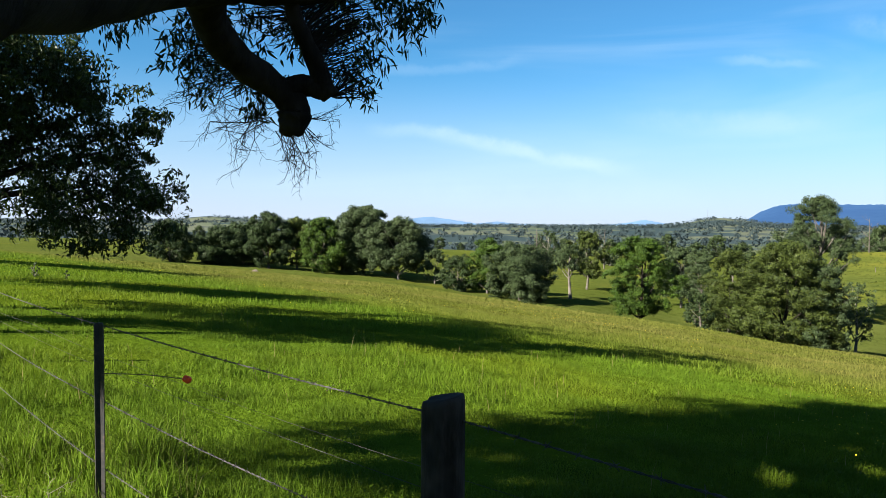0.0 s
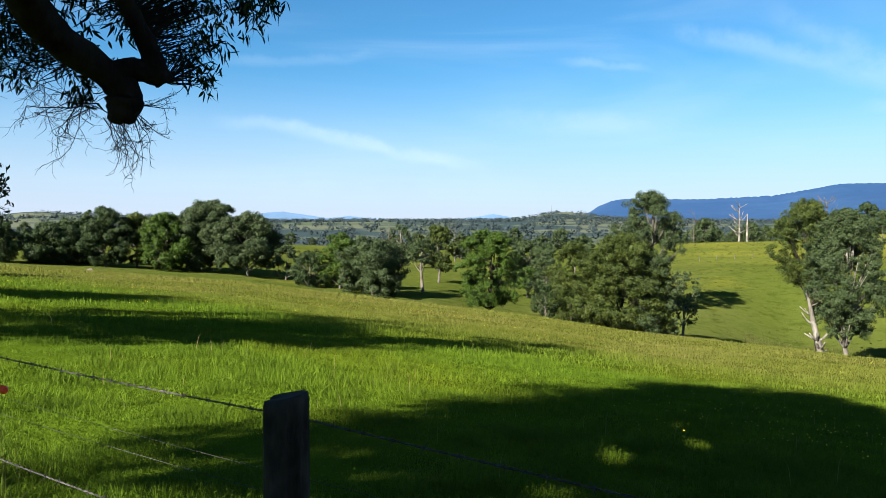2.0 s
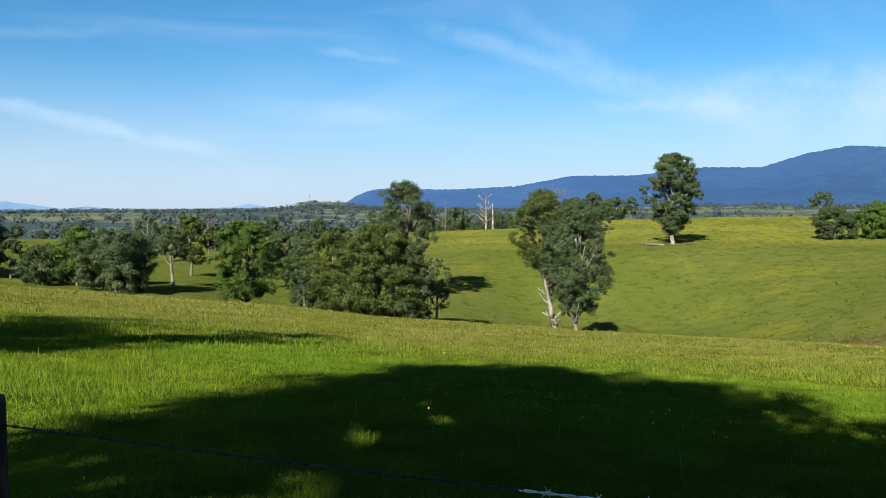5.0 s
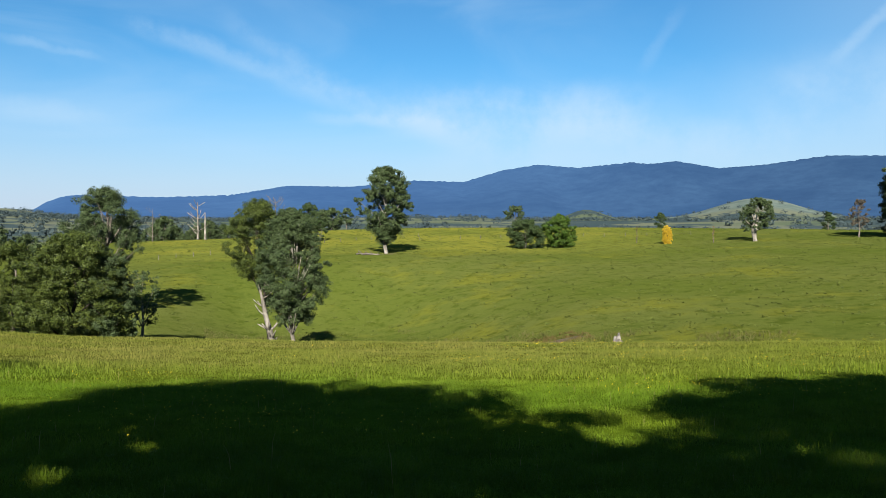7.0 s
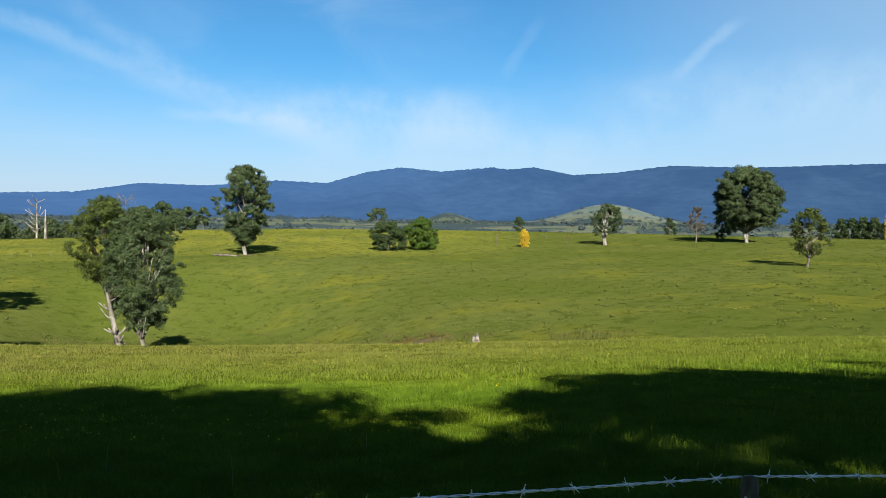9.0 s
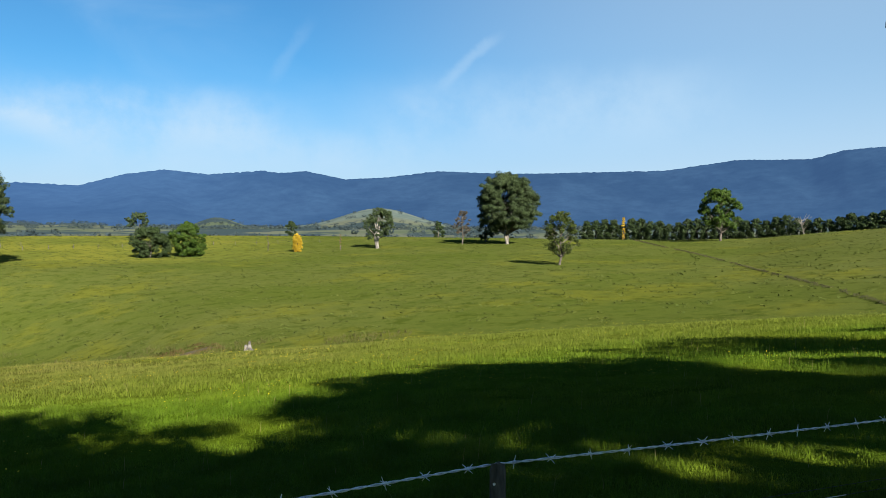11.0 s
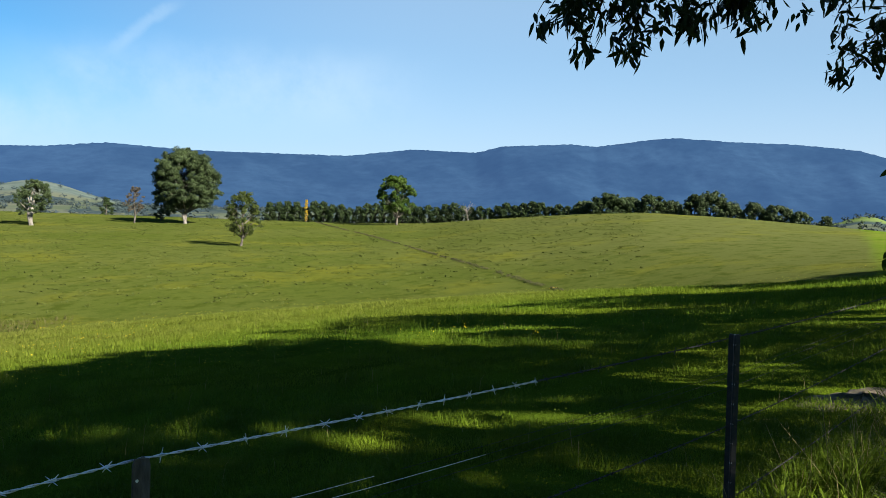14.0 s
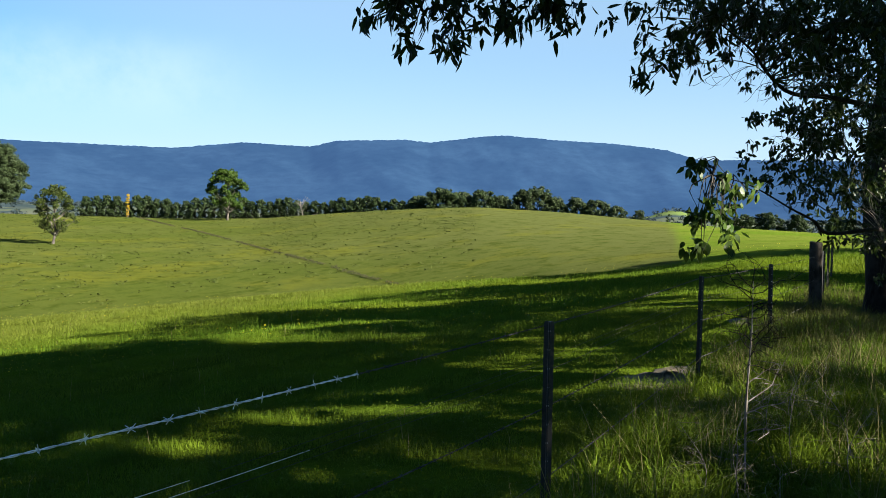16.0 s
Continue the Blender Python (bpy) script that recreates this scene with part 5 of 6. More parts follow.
M_OLDPICKET = bark_material("rusty_galvanised_steel", (0.0975, 0.07875, 0.06375), (0.165, 0.1425, 0.12), 14.0, 0.004)
# brightened wire: sunlight on some lengths is put into the colour
M_SUNWIRE, _n, _l, _p = material("galvanised_wire_sunlit", (0.30, 0.30, 0.30), 0.38)
_p.inputs["Metallic"].default_value = 0.7
_l.new(ramp_of(_n, _l, noise_at(_n, _l, 45, 4.0), ((0.3, (0.52, 0.52, 0.52)), (0.6, (0.82, 0.82, 0.82)))), _p.inputs["Base Color"])
# darkened wire: shade along the other lengths is put into the colour
M_SHADEWIRE, _n, _l, _p = material("wire_dark_as_shade", (0.03, 0.028, 0.026), 0.8)
_l.new(ramp_of(_n, _l, noise_at(_n, _l, 45, 4.0), ((0.3, (0.014, 0.012, 0.011)), (0.6, (0.05, 0.047, 0.044)))), _p.inputs["Base Color"])
M_ORANGE, _n, _l, _p = material("orange_plastic", (0.75, 0.07, 0.02), 0.4)

POSTS = [(-15.0, 18.6), (-12.9, 16.2), (-10.7, 13.7), (-8.55, 11.35), (-6.4, 9.0), (-4.3, 6.75), (-2.18, 4.43), (-0.09, 2.40), (2.14, 0.14), (3.96, -2.28), (6.98, -5.60), (9.15, -8.50), (12.0, -12.2), (14.0, -14.4), (16.1, -16.7), (18.2, -19.0)]
fence = new("wire_fence")
fence.location = (-0.09, 2.40, 0)
tagged(fence, "farm fence of barbed wire on steel pickets and timber posts", "fence")
FX, FY = -0.09, 2.40


def steel_picket(x, y, high, mat, seed, turn=40, tilt=(0, 0), wide=0.048):
    """Three-flanged steel post with wire holes and a bevelled tip."""
    rng = random.Random(seed)
    bm = bmesh.new()
    outline = []
    for k in range(3):
        a = math.radians(turn + k * 120)
        w = wide * (0.62 if k else 0.8)
        t = 0.0035
        for s in (-1, 1):
            outline.append((math.cos(a) * w - math.sin(a) * t * s, math.sin(a) * w + math.cos(a) * t * s))
        b = a + math.radians(60)
        outline.append((math.cos(b) * 0.006, math.sin(b) * 0.006))
    rings = []
    for z, k in ((-0.35, 1), (0.3, 1), (0.7, 1), (high - 0.015, 1), (high, 0.8)):
        rings.append([bm.verts.new((px * k + tilt[0] * z, py * k + tilt[1] * z, z)) for px, py in outline])
    for a, b in zip(rings, rings[1:]):
        for i in range(len(a)):
            bm.faces.new((a[i], a[(i + 1) % len(a)], b[(i + 1) % len(a)], b[i]))
    bm.faces.new(rings[-1])
    bm.faces.new(rings[0][::-1])
    ob = part("picket", bm, mat, fence, "black steel star picket" if mat is M_PICKET else "weathered grey-brown steel picket")
    ob.location = (x - FX, y - FY, float(ground_z(x, y)))
    # wire holes down the flange
    rng_z = [high - 0.05 - 0.1 * k for k in range(8)]
    pieces = []
    a = math.radians(turn)
    for z in rng_z:
        c = np.array([[math.cos(a) * wide * 0.5 + tilt[0] * z - math.sin(a) * s, math.sin(a) * wide * 0.5 + tilt[1] * z + math.cos(a) * s, z] for s in (-0.0055, 0.0055)])
        pieces.append(tube(c, [0.004, 0.004], 6))
    v, f = joined(pieces)
    h = part_np("wire_clips", v, f, M_SUNWIRE, ob)
    return ob


def timber_post(x, y, high, r, seed, lean=(0, 0)):
    """Round split hardwood post with checks down its sides and a slightly sloping sawn top."""
    rng = np.random.default_rng(seed)
    bm = bmesh.new()
    sides = 20
    zs = [-0.4, 0.02, 0.3, 0.6, 0.85, high - 0.02, high]
    wob = 1 + 0.05 * rng.standard_normal(sides)
    wob[rng.integers(0, sides, 3)] *= 0.84
    rings = []
    for k, z in enumerate(zs):
        rr = r * (1.03 - 0.03 * z) * (0.95 if k == len(zs) - 1 else 1)
        ring = []
        for i in range(sides):
            a = 2 * math.pi * i / sides
            q = rr * wob[i] * (1 + 0.012 * rng.standard_normal())
            top = 0.012 * math.cos(a) if k >= len(zs) - 2 else 0
            ring.append(bm.verts.new((q * math.cos(a) + lean[0] * z, q * math.sin(a) + lean[1] * z, z + top)))
        rings.append(ring)
    for a, b in zip(rings, rings[1:]):
        for i in range(sides):
            bm.faces.new((a[i], a[(i + 1) % sides], b[(i + 1) % sides], b[i]))
    mid = bm.verts.new((lean[0] * high, lean[1] * high, high - 0.004))
    for i in range(sides):
        bm.faces.new((rings[-1][i], rings[-1][(i + 1) % sides], mid))
    ob = part("post", bm, M_POST, fence, "weathered dark timber post with a sawn top", True)
    ob.location = (x - FX, y - FY, float(ground_z(x, y)))
    return ob


for k, (x, y) in enumerate(POSTS):
    if k in (1, 4, 7):
        timber_post(x, y, 1.14, 0.068, k)
    elif k == 12:
        timber_post(x, y, 1.36, 0.12, k, (0.03, 0.0))
    elif k == 8:
        steel_picket(x, y, 1.085, M_OLDPICKET, k, 130, (0.0, 0.0), 0.030)
    else:
        steel_picket(x, y, 1.10, M_PICKET, k, 20 + 15 * k, ((k % 3 - 1) * 0.012, 0.012 * (k % 2)))


def wire_path(height, sag, offset=0.0, step=0.03):
    """Points along the fence at a height on every post, sagging a little between them."""
    pts = []
    for (x0, y0), (x1, y1) in zip(POSTS, POSTS[1:]):
        ln = math.hypot(x1 - x0, y1 - y0)
        n = max(4, int(ln / step))
        z0, z1 = float(ground_z(x0, y0)) + height, float(ground_z(x1, y1)) + height
        ox, oy = 0.738 * offset, 0.675 * offset
        for i in range(n):
            s = i / n
            pts.append((x0 + (x1 - x0) * s + ox - FX, y0 + (y1 - y0) * s + oy - FY, z0 + (z1 - z0) * s - sag * 4 * s * (1 - s)))
    return np.array(pts)


def barb_mesh(mat):
    pieces = []
    for k, (a, s) in enumerate(((0.5, 1), (2.2, -1))):
        for e in (1, -1):
            c = np.array([(0.003 * k, 0, 0), (0.004 * k + s * 0.006 * e, math.cos(a) * 0.017 * e, math.sin(a) * 0.017 * e)])
            pieces.append(tube(c, [0.0016, 0.0008], 4))
        ring = [(0.004 * k - 0.002 + 0.0012 * i, math.cos(i * 1.3) * 0.0042, math.sin(i * 1.3) * 0.0042) for i in range(6)]
        pieces.append(tube(ring, [0.0014] * 6, 4))
    v, f = joined(pieces)
    return mesh_np("barb", v, f, mat)


BARBS = {M_SUNWIRE.name: barb_mesh(M_SUNWIRE), M_SHADEWIRE.name: barb_mesh(M_SHADEWIRE)}


def barbed(height, sag, seed, label, mat, x0=-6.5, x1=12.2):
    rng = np.random.default_rng(seed)
    p = wire_path(height, sag, 0.035, 0.012)
    s = np.concatenate([[0], np.cumsum(np.linalg.norm(np.diff(p, axis=0), axis=1))])
    mid = (p[:, 0] + FX > x0) & (p[:, 0] + FX < x1)
    p, s = p[mid], s[mid]
    ph = s * 2 * math.pi / 0.085
    n = np.array([0.738, 0.675, 0])
    pieces = []
    for k in (0, math.pi):
        q = p + n * (np.cos(ph + k) * 0.0021)[:, None] + np.array([0, 0, 1]) * (np.sin(ph + k) * 0.0021)[:, None]
        pieces.append(tube(q, np.full(len(q), 0.0019), 5, 0, rng, False))
    v, f = joined(pieces)
    ob = part_np("wire", v, f, mat, fence, label, True)
    count = 0
    d = s[0] + 0.05
    while d < s[-1] and count < 150:
        i = int(np.searchsorted(s, d))
        if -3.6 < p[i, 0] + FX < 9.4:
            b = new("barb", BARBS[mat.name])
            b.parent = ob
            t = p[min(i + 1, len(p) - 1)] - p[i - 1]
            b.location = p[i]
            b.rotation_euler = (rng.uniform(0, 6.3), -math.asin(t[2] / np.linalg.norm(t)), math.atan2(t[1], t[0]))
            count += 1
        d += 0.118 + rng.uniform(-0.012, 0.012)


def plain(height, sag, offset, label, r=0.0011, first=-99, last=99, mat=None):
    p = wire_path(height, sag, offset, 0.12)
    p = p[(p[:, 0] + FX > first) & (p[:, 0] + FX < last)]
    v, f = tube(p, np.full(len(p), r), 5, 0, None, False)
    part_np("wire", v, f, mat or M_SUNWIRE, fence, label, True)


# strands split into bright and dark lengths, painting sun and tree shade along them
barbed(1.072, 0.012, 1, "twisted barbed wire, the top strand, darkened as in shade", M_SHADEWIRE, x1=1.01)
barbed(1.072, 0.012, 4, "galvanised barbed wire, a length of the top strand brightened as sunlit", M_SUNWIRE, 1.0, 3.06)
barbed(1.072, 0.012, 5, "twisted barbed wire, the top strand, darkened as in shade", M_SHADEWIRE, x0=3.05)
barbed(0.62, 0.02, 2, "twisted barbed wire darkened as in shade", M_SHADEWIRE)
barbed(0.22, 0.015, 3, "twisted barbed wire near the grass, darkened as in shade", M_SHADEWIRE)
plain(0.82, 0.01, 0.03, "plain fence wire darkened as in shade", mat=M_SHADEWIRE)
plain(0.77, 0.015, 0.30, "plain outrigger wire darkened as in shade", 0.0011, last=1.0, mat=M_SHADEWIRE)
plain(0.77, 0.015, 0.30, "plain outrigger wire brightened as sunlit", 0.0013, 0.9, 3.0)
plain(0.77, 0.015, 0.30, "plain outrigger wire darkened as in shade", 0.0011, 2.95, mat=M_SHADEWIRE)
plain(0.725, 0.02, 0.33, "plain outrigger wire brightened as sunlit", 0.0013, 2.2, 3.35)
plain(0.725, 0.02, 0.33, "plain outrigger wire darkened as in shade", 0.0011, 3.3, mat=M_SHADEWIRE)


def insulator(x, y, z):
    arm = curve_points([(-2.18 - FX, 4.43 - FY, z, 0.003), ((x - 2.18) / 2 - FX, (y + 4.43) / 2 - FY, z + 0.01, 0.003), (x - FX, y - FY, z, 0.003)], 8)
    v, f = tube(arm[:, :3], arm[:, 3], 5)
    ob = part_np("outrigger", v, f, M_PICKET, fence, "thin wire outrigger")
    c = np.array([(x - FX + 0.675 * k, y - FY - 0.738 * k, z) for k in (-0.03, -0.018, -0.012, 0.012, 0.018, 0.03)])
    v, f = tube(c, [0.012, 0.02, 0.013, 0.013, 0.022, 0.012], 12)
    part_np("insulator", v, f, M_ORANGE, ob, "orange-red plastic insulator")


insulator(-1.62, 4.30, 0.80)

# ---------------------------------------------------------------- grass
VIEW = (-40, 143)


def blades(name, r0, r1, count, high, wide, label, seed, power=1.0, mat=None, b0=VIEW[0], b1=VIEW[1], keep=None, upright=0.35, tuft=0, plain_blade=False):
    rng = np.random.default_rng(seed)
    each = max(tuft, 1)
    b = np.radians(rng.uniform(b0, b1, count // each))
    r = r0 + (r1 - r0) * rng.uniform(0, 1, count // each) ** power
    b, r = np.repeat(b, each), np.repeat(r, each)
    count = len(b)
    x, y = r * np.sin(b), r * np.cos(b)
    if tuft:
        x, y = x + rng.standard_normal(count) * 0.055, y + rng.standard_normal(count) * 0.055
    clump = np.sin(x * 2.1 + 1.3 * np.sin(y * 1.7)) * np.sin(y * 2.3 + 1.1 * np.sin(x * 1.9)) + 0.6 * np.sin(x * 0.61 + 2) * np.sin(y * 0.53 + 1)
    ok = np.ones(count, bool) if keep is None else keep(x, y)
    x, y, r, clump = x[ok], y[ok], r[ok], clump[ok]
    n = len(x)
    z = ground_z(x, y)
    h = high * rng.uniform(0.4, 1.2, n) * np.clip(0.85 + 0.5 * clump, 0.3, 1.6)
    a = rng.uniform(0, 2 * np.pi, n)
    lean = rng.uniform(0.1, upright * 2.2, n)
    d = np.stack([np.cos(a), np.sin(a)], 1)
    turn = rng.uniform(0, 2 * np.pi, n)
    w = wide * rng.uniform(0.6, 1.3, n) * 0.5
    s = np.stack([np.cos(turn), np.sin(turn)], 1)
    base = np.stack([x, y, z - 0.02], 1)
    side = np.stack([s[:, 0] * w, s[:, 1] * w, np.zeros(n)], 1)
    mid = base + np.stack([d[:, 0] * h * lean * 0.3, d[:, 1] * h * lean * 0.3, h * 0.62], 1)
    tip = base + np.stack([d[:, 0] * h * lean, d[:, 1] * h * lean, h * np.sqrt(np.clip(1.1 - lean * 0.5, 0.3, 1))], 1)
    if plain_blade:
        v = np.stack([base - side, base + side, tip], 1).reshape(-1, 3)
        f = np.arange(3 * n).reshape(n, 3)
    else:
        v = np.stack([base - side, base + side, mid + side * 0.7, mid - side * 0.7, tip], 1).reshape(-1, 3)
        k = np.arange(n)[:, None] * 5
        f = np.concatenate([k + [0, 1, 2], k + [0, 2, 3], k + [3, 2, 4]])
    ob = new(name, mesh_np(name, v, f, mat or M_BLADE))
    return tagged(ob, label, "grass", kind="stuff")


def sheltered(x, y):
    bare = np.zeros(np.shape(x), bool)
    for bearing, far, long in ((126.6, 9.0, 0.8), (132.1, 14.5, 0.9)):
        bare |= np.hypot(x - far * math.sin(math.radians(bearing)), y - far * math.cos(math.radians(bearing))) < long * 0.6
    return (np.hypot(x - 0.2, y + 0.2) > 0.9) & ~bare


def before_crest(x, y):
    return np.hypot(x, y) < 1.03 * np.interp(np.degrees(np.arctan2(x, y)), BEAR, CREST_FAR)


blades("grass", 1.2, 4.2, 16000, 0.10, 0.006, "long green grass along the fence", 70, 0.75, keep=sheltered, upright=0.6)
blades("grass", 4.0, 9.0, 190000, 0.12, 0.006, "long green grass along the fence", 71, 0.8, keep=sheltered, upright=0.6)
blades("grass", 8.5, 20.0, 300000, 0.13, 0.014, "long green pasture grass", 72, 0.75, upright=0.6, plain_blade=True, keep=sheltered)
blades("grass", 19.0, 42.0, 200000, 0.16, 0.028, "seeding pasture grass", 73, 0.8, plain_blade=True)
blades("grass", 40.0, 76.0, 150000, 0.17, 0.05, "seeding pasture grass on the slope's brow", 74, 0.9, plain_blade=True, keep=before_crest)
blades("grass", 74.0, 122.0, 40000, 0.25, 0.10, "seeding pasture grass by the gully trees", 78, 0.9, None, -38, 20, plain_blade=True, keep=before_crest)
M_DOCK = blade_material("rusty_weeds", (0.066, 0.043, 0.019))
M_SEDGE = blade_material("brown_sedge", (0.062, 0.058, 0.020))


def eroded(x, y):
    b, r = np.degrees(np.arctan2(x, y)), np.hypot(x, y)
    return ((b - 54.2) / 4.0) ** 2 + ((r - 90) / 4.2) ** 2 + 0.5 * np.sin(x * 1.7) * np.sin(y * 1.3) < 1.0


def gully_floor(x, y):
    b, r = np.degrees(np.arctan2(x, y)), np.hypot(x, y)
    e = np.interp(b, GULLY_BEAR, GULLY_WIDE)
    k = r / np.interp(b, BEAR, CREST_FAR)
    return (k > 1 + e * 0.8) & (k < 1.06 + e) & (np.sin(x * 0.5) + np.sin(y * 0.43 + 1) + np.sin(x * 0.21) > -0.2)


blades("dock_weeds", 84.0, 97.0, 5200, 0.34, 0.16, "rusty brown weeds on the eroded ground of the gully", 82, 1.0, M_DOCK, 49, 60, eroded, 0.6, plain_blade=True)
blades("sedge", 78.0, 130.0, 24000, 0.5, 0.12, "brown sedge and rank grass along the gully", 83, 1.0, M_SEDGE, 30, 72, gully_floor, 0.5, plain_blade=True)
blades("grass_stalks", 6.0, 45.0, 1800, 0.32, 0.005, "dry seed stalks standing above the grass", 75, 0.8, M_WEED, upright=0.2)
blades("roadside_grass", 3.2, 15.0, 64000, 0.27, 0.010, "rank roadside grass with dry stems", 76, 0.9, None, 112, 150, lambda x, y: 0.738 * x + 0.675 * y < 1.45 - 0.5 * (np.hypot(x, y) < 4.2), 0.7, 20)
blades("grass_tufts", 2.0, 12.0, 30000, 0.20, 0.006, "taller arching tufts in the grass along the fence", 79, 0.8, None, keep=sheltered, upright=0.5, tuft=22)
blades("grass_tufts", 11.0, 30.0, 26000, 0.16, 0.009, "taller tufts in the pasture", 80, 0.8, None, upright=0.5, tuft=14)
blades("roadside_stalks", 3.4, 11.0, 2600, 0.5, 0.0035, "dry weed stalks by the road", 77, 0.9, M_WEED, 114, 148, lambda x, y: 0.738 * x + 0.675 * y < 1.4, 0.8, 5)
blades("verge_weeds", 4.2, 6.6, 2600, 0.34, 0.009, "dark rank weeds browning by the fence", 85, 1.0, None, -37, -22, None, 0.5, 18)
blades("verge_stalks", 4.4, 6.8, 320, 0.4, 0.004, "dry stalks standing by the fence", 86, 1.0, M_SEDGE, -37, -20, None, 0.5)
blades("dry_grass", 9.0, 21.0, 16000, 0.34, 0.009, "browned rank grass under the roadside gum", 84, 0.9, M_SEDGE, 128, 146, lambda x, y: 0.738 * x + 0.675 * y < 1.2, 0.6, 14)


def clover():
    """Low broad leaves of clover and pasture herbs between the blades."""
    rng = np.random.default_rng(93)
    n = 90000
    b, r = np.radians(rng.uniform(-36, 140, n)), 1.6 + 15 * rng.uniform(0, 1, n) ** 0.8
    x, y = r * np.sin(b), r * np.cos(b)
    patch = np.sin(x * 1.3 + 2 * np.sin(y * 0.9)) * np.sin(y * 1.1 + 1.5 * np.sin(x * 0.8)) + 0.5 * np.sin(x * 3.7) * np.sin(y * 3.3)
    ok = (patch > rng.uniform(-0.9, 0.9, n)) & sheltered(x, y)
    x, y = x[ok], y[ok]
    k = len(x)
    cs = np.stack([x, y, ground_z(x, y) + rng.uniform(0.03, 0.10, k)], 1)
    out = rng.standard_normal((k, 3)) * 0.5 + (0, 0, 0.9)
    v, f = leaf_cards(cs, out, 0.022, 0.016, rng)
    ob = new("clover", mesh_np("clover", v, f, M_BLADE))
    tagged(ob, "clover and low herbs among the grass by the fence", "herbs", kind="stuff")


clover()


def tussocks():
    """Coarse tussocks dotted over the far slope."""
    rng = np.random.default_rng(91)
    n = 9000
    b, r = rng.uniform(18, 112, n), 80 + 240 * rng.uniform(0, 1, n) ** 0.7
    x, y = r * np.sin(np.radians(b)), r * np.cos(np.radians(b))
    z = ground_z(x, y)
    cs = np.repeat(np.stack([x, y, z + 0.06], 1), 5, 0) + rng.standard_normal((n * 5, 3)) * (0.42, 0.42, 0.04)
    out = np.tile([[0.0, 0.0, 1.0]], (n * 5, 1))
    v, f = leaf_cards(cs, out, 0.46, 0.22, rng)
    ob = new("tussocks", mesh_np("tussocks", v, f, M_TUSSOCK))
    tagged(ob, "darker grass tussocks dotted over the far slope", "grass", kind="stuff")


M_TUSSOCK = leaf_material("tussock_blades", (0.036, 0.050, 0.008), (0.066, 0.076, 0.013), 0.2, 0.9, 0.1)
tussocks()


def flowers():
    """Yellow pasture daisies standing in the grass."""
    m, n, l, p = material("yellow_petals", (0.80, 0.58, 0.02), 0.6)
    rng = np.random.default_rng(81)
    count = 42000
    b, r = rng.uniform(-35, 135, count), 7 + 55 * rng.uniform(0, 1, count) ** 1.2
    x, y = r * np.sin(np.radians(b)), r * np.cos(np.radians(b))
    field = np.array([noise.fractal((xx * 0.09, yy * 0.09, 4.0), 1.0, 2.0, 2) for xx, yy in zip(x, y)]) + 0.35 * np.exp(-((b - 60) / 14) ** 2)
    ok = field * 1.3 - 0.3 * (r < 14) > rng.uniform(0.25, 1.2, count)
    x, y, r = x[ok], y[ok], r[ok]
    k = len(x)
    z = ground_z(x, y) + 0.2 + rng.uniform(0, 0.12, k)
    a = np.arange(6) * np.pi / 3
    size = 0.0062 * rng.uniform(0.7, 1.3, k) * (1 + r / 70)
    tilt = rng.uniform(-0.6, 0.6, (k, 2))
    ring = np.stack([np.cos(a), np.sin(a)], 1)
    v = np.zeros((k, 6, 3))
    v[:, :, 0] = x[:, None] + ring[None, :, 0] * size[:, None]
    v[:, :, 1] = y[:, None] + ring[None, :, 1] * size[:, None]
    v[:, :, 2] = z[:, None] + (ring[None] * tilt[:, None]).sum(2) * size[:, None]
    i = np.arange(k)[:, None] * 6
    f = np.concatenate([i + [0, 1, 2, 3], i + [0, 3, 4, 5]])
    ob = new("flowers", mesh_np("flowers", v.reshape(-1, 3), f, m))
    tagged(ob, "yellow pasture daisies scattered in the grass", "flowers", kind="stuff")


flowers()


# ---------------------------------------------------------------- small things of the paddocks
M_DIRT, _n, _l, _p = material("bare_earth", (0.07, 0.045, 0.025), 1.0)
_l.new(ramp_of(_n, _l, noise_at(_n, _l, 1.6, 7.0, rough=0.75), ((0.36, (0.036, 0.042, 0.009)), (0.5, (0.042, 0.031, 0.014)), (0.7, (0.060, 0.036, 0.020)))), _p.inputs["Base Color"])
M_MULCH, _n, _l, _p = material("leaf_litter", (0.06, 0.045, 0.03), 1.0)
_l.new(ramp_of(_n, _l, noise_at(_n, _l, 11, 6.0, rough=0.7), ((0.34, (0.024, 0.024, 0.009)), (0.52, (0.055, 0.042, 0.026)), (0.72, (0.12, 0.095, 0.07)))), _p.inputs["Base Color"])
M_GREYPOST = bark_material("grey_post_wood", (0.055, 0.05, 0.045), (0.12, 0.11, 0.10), 5.0, 0.02)
M_ROCK = bark_material("pale_rock", (0.0990, 0.0765, 0.0630), (0.1620, 0.1350, 0.1125), 1.0, 0.05)


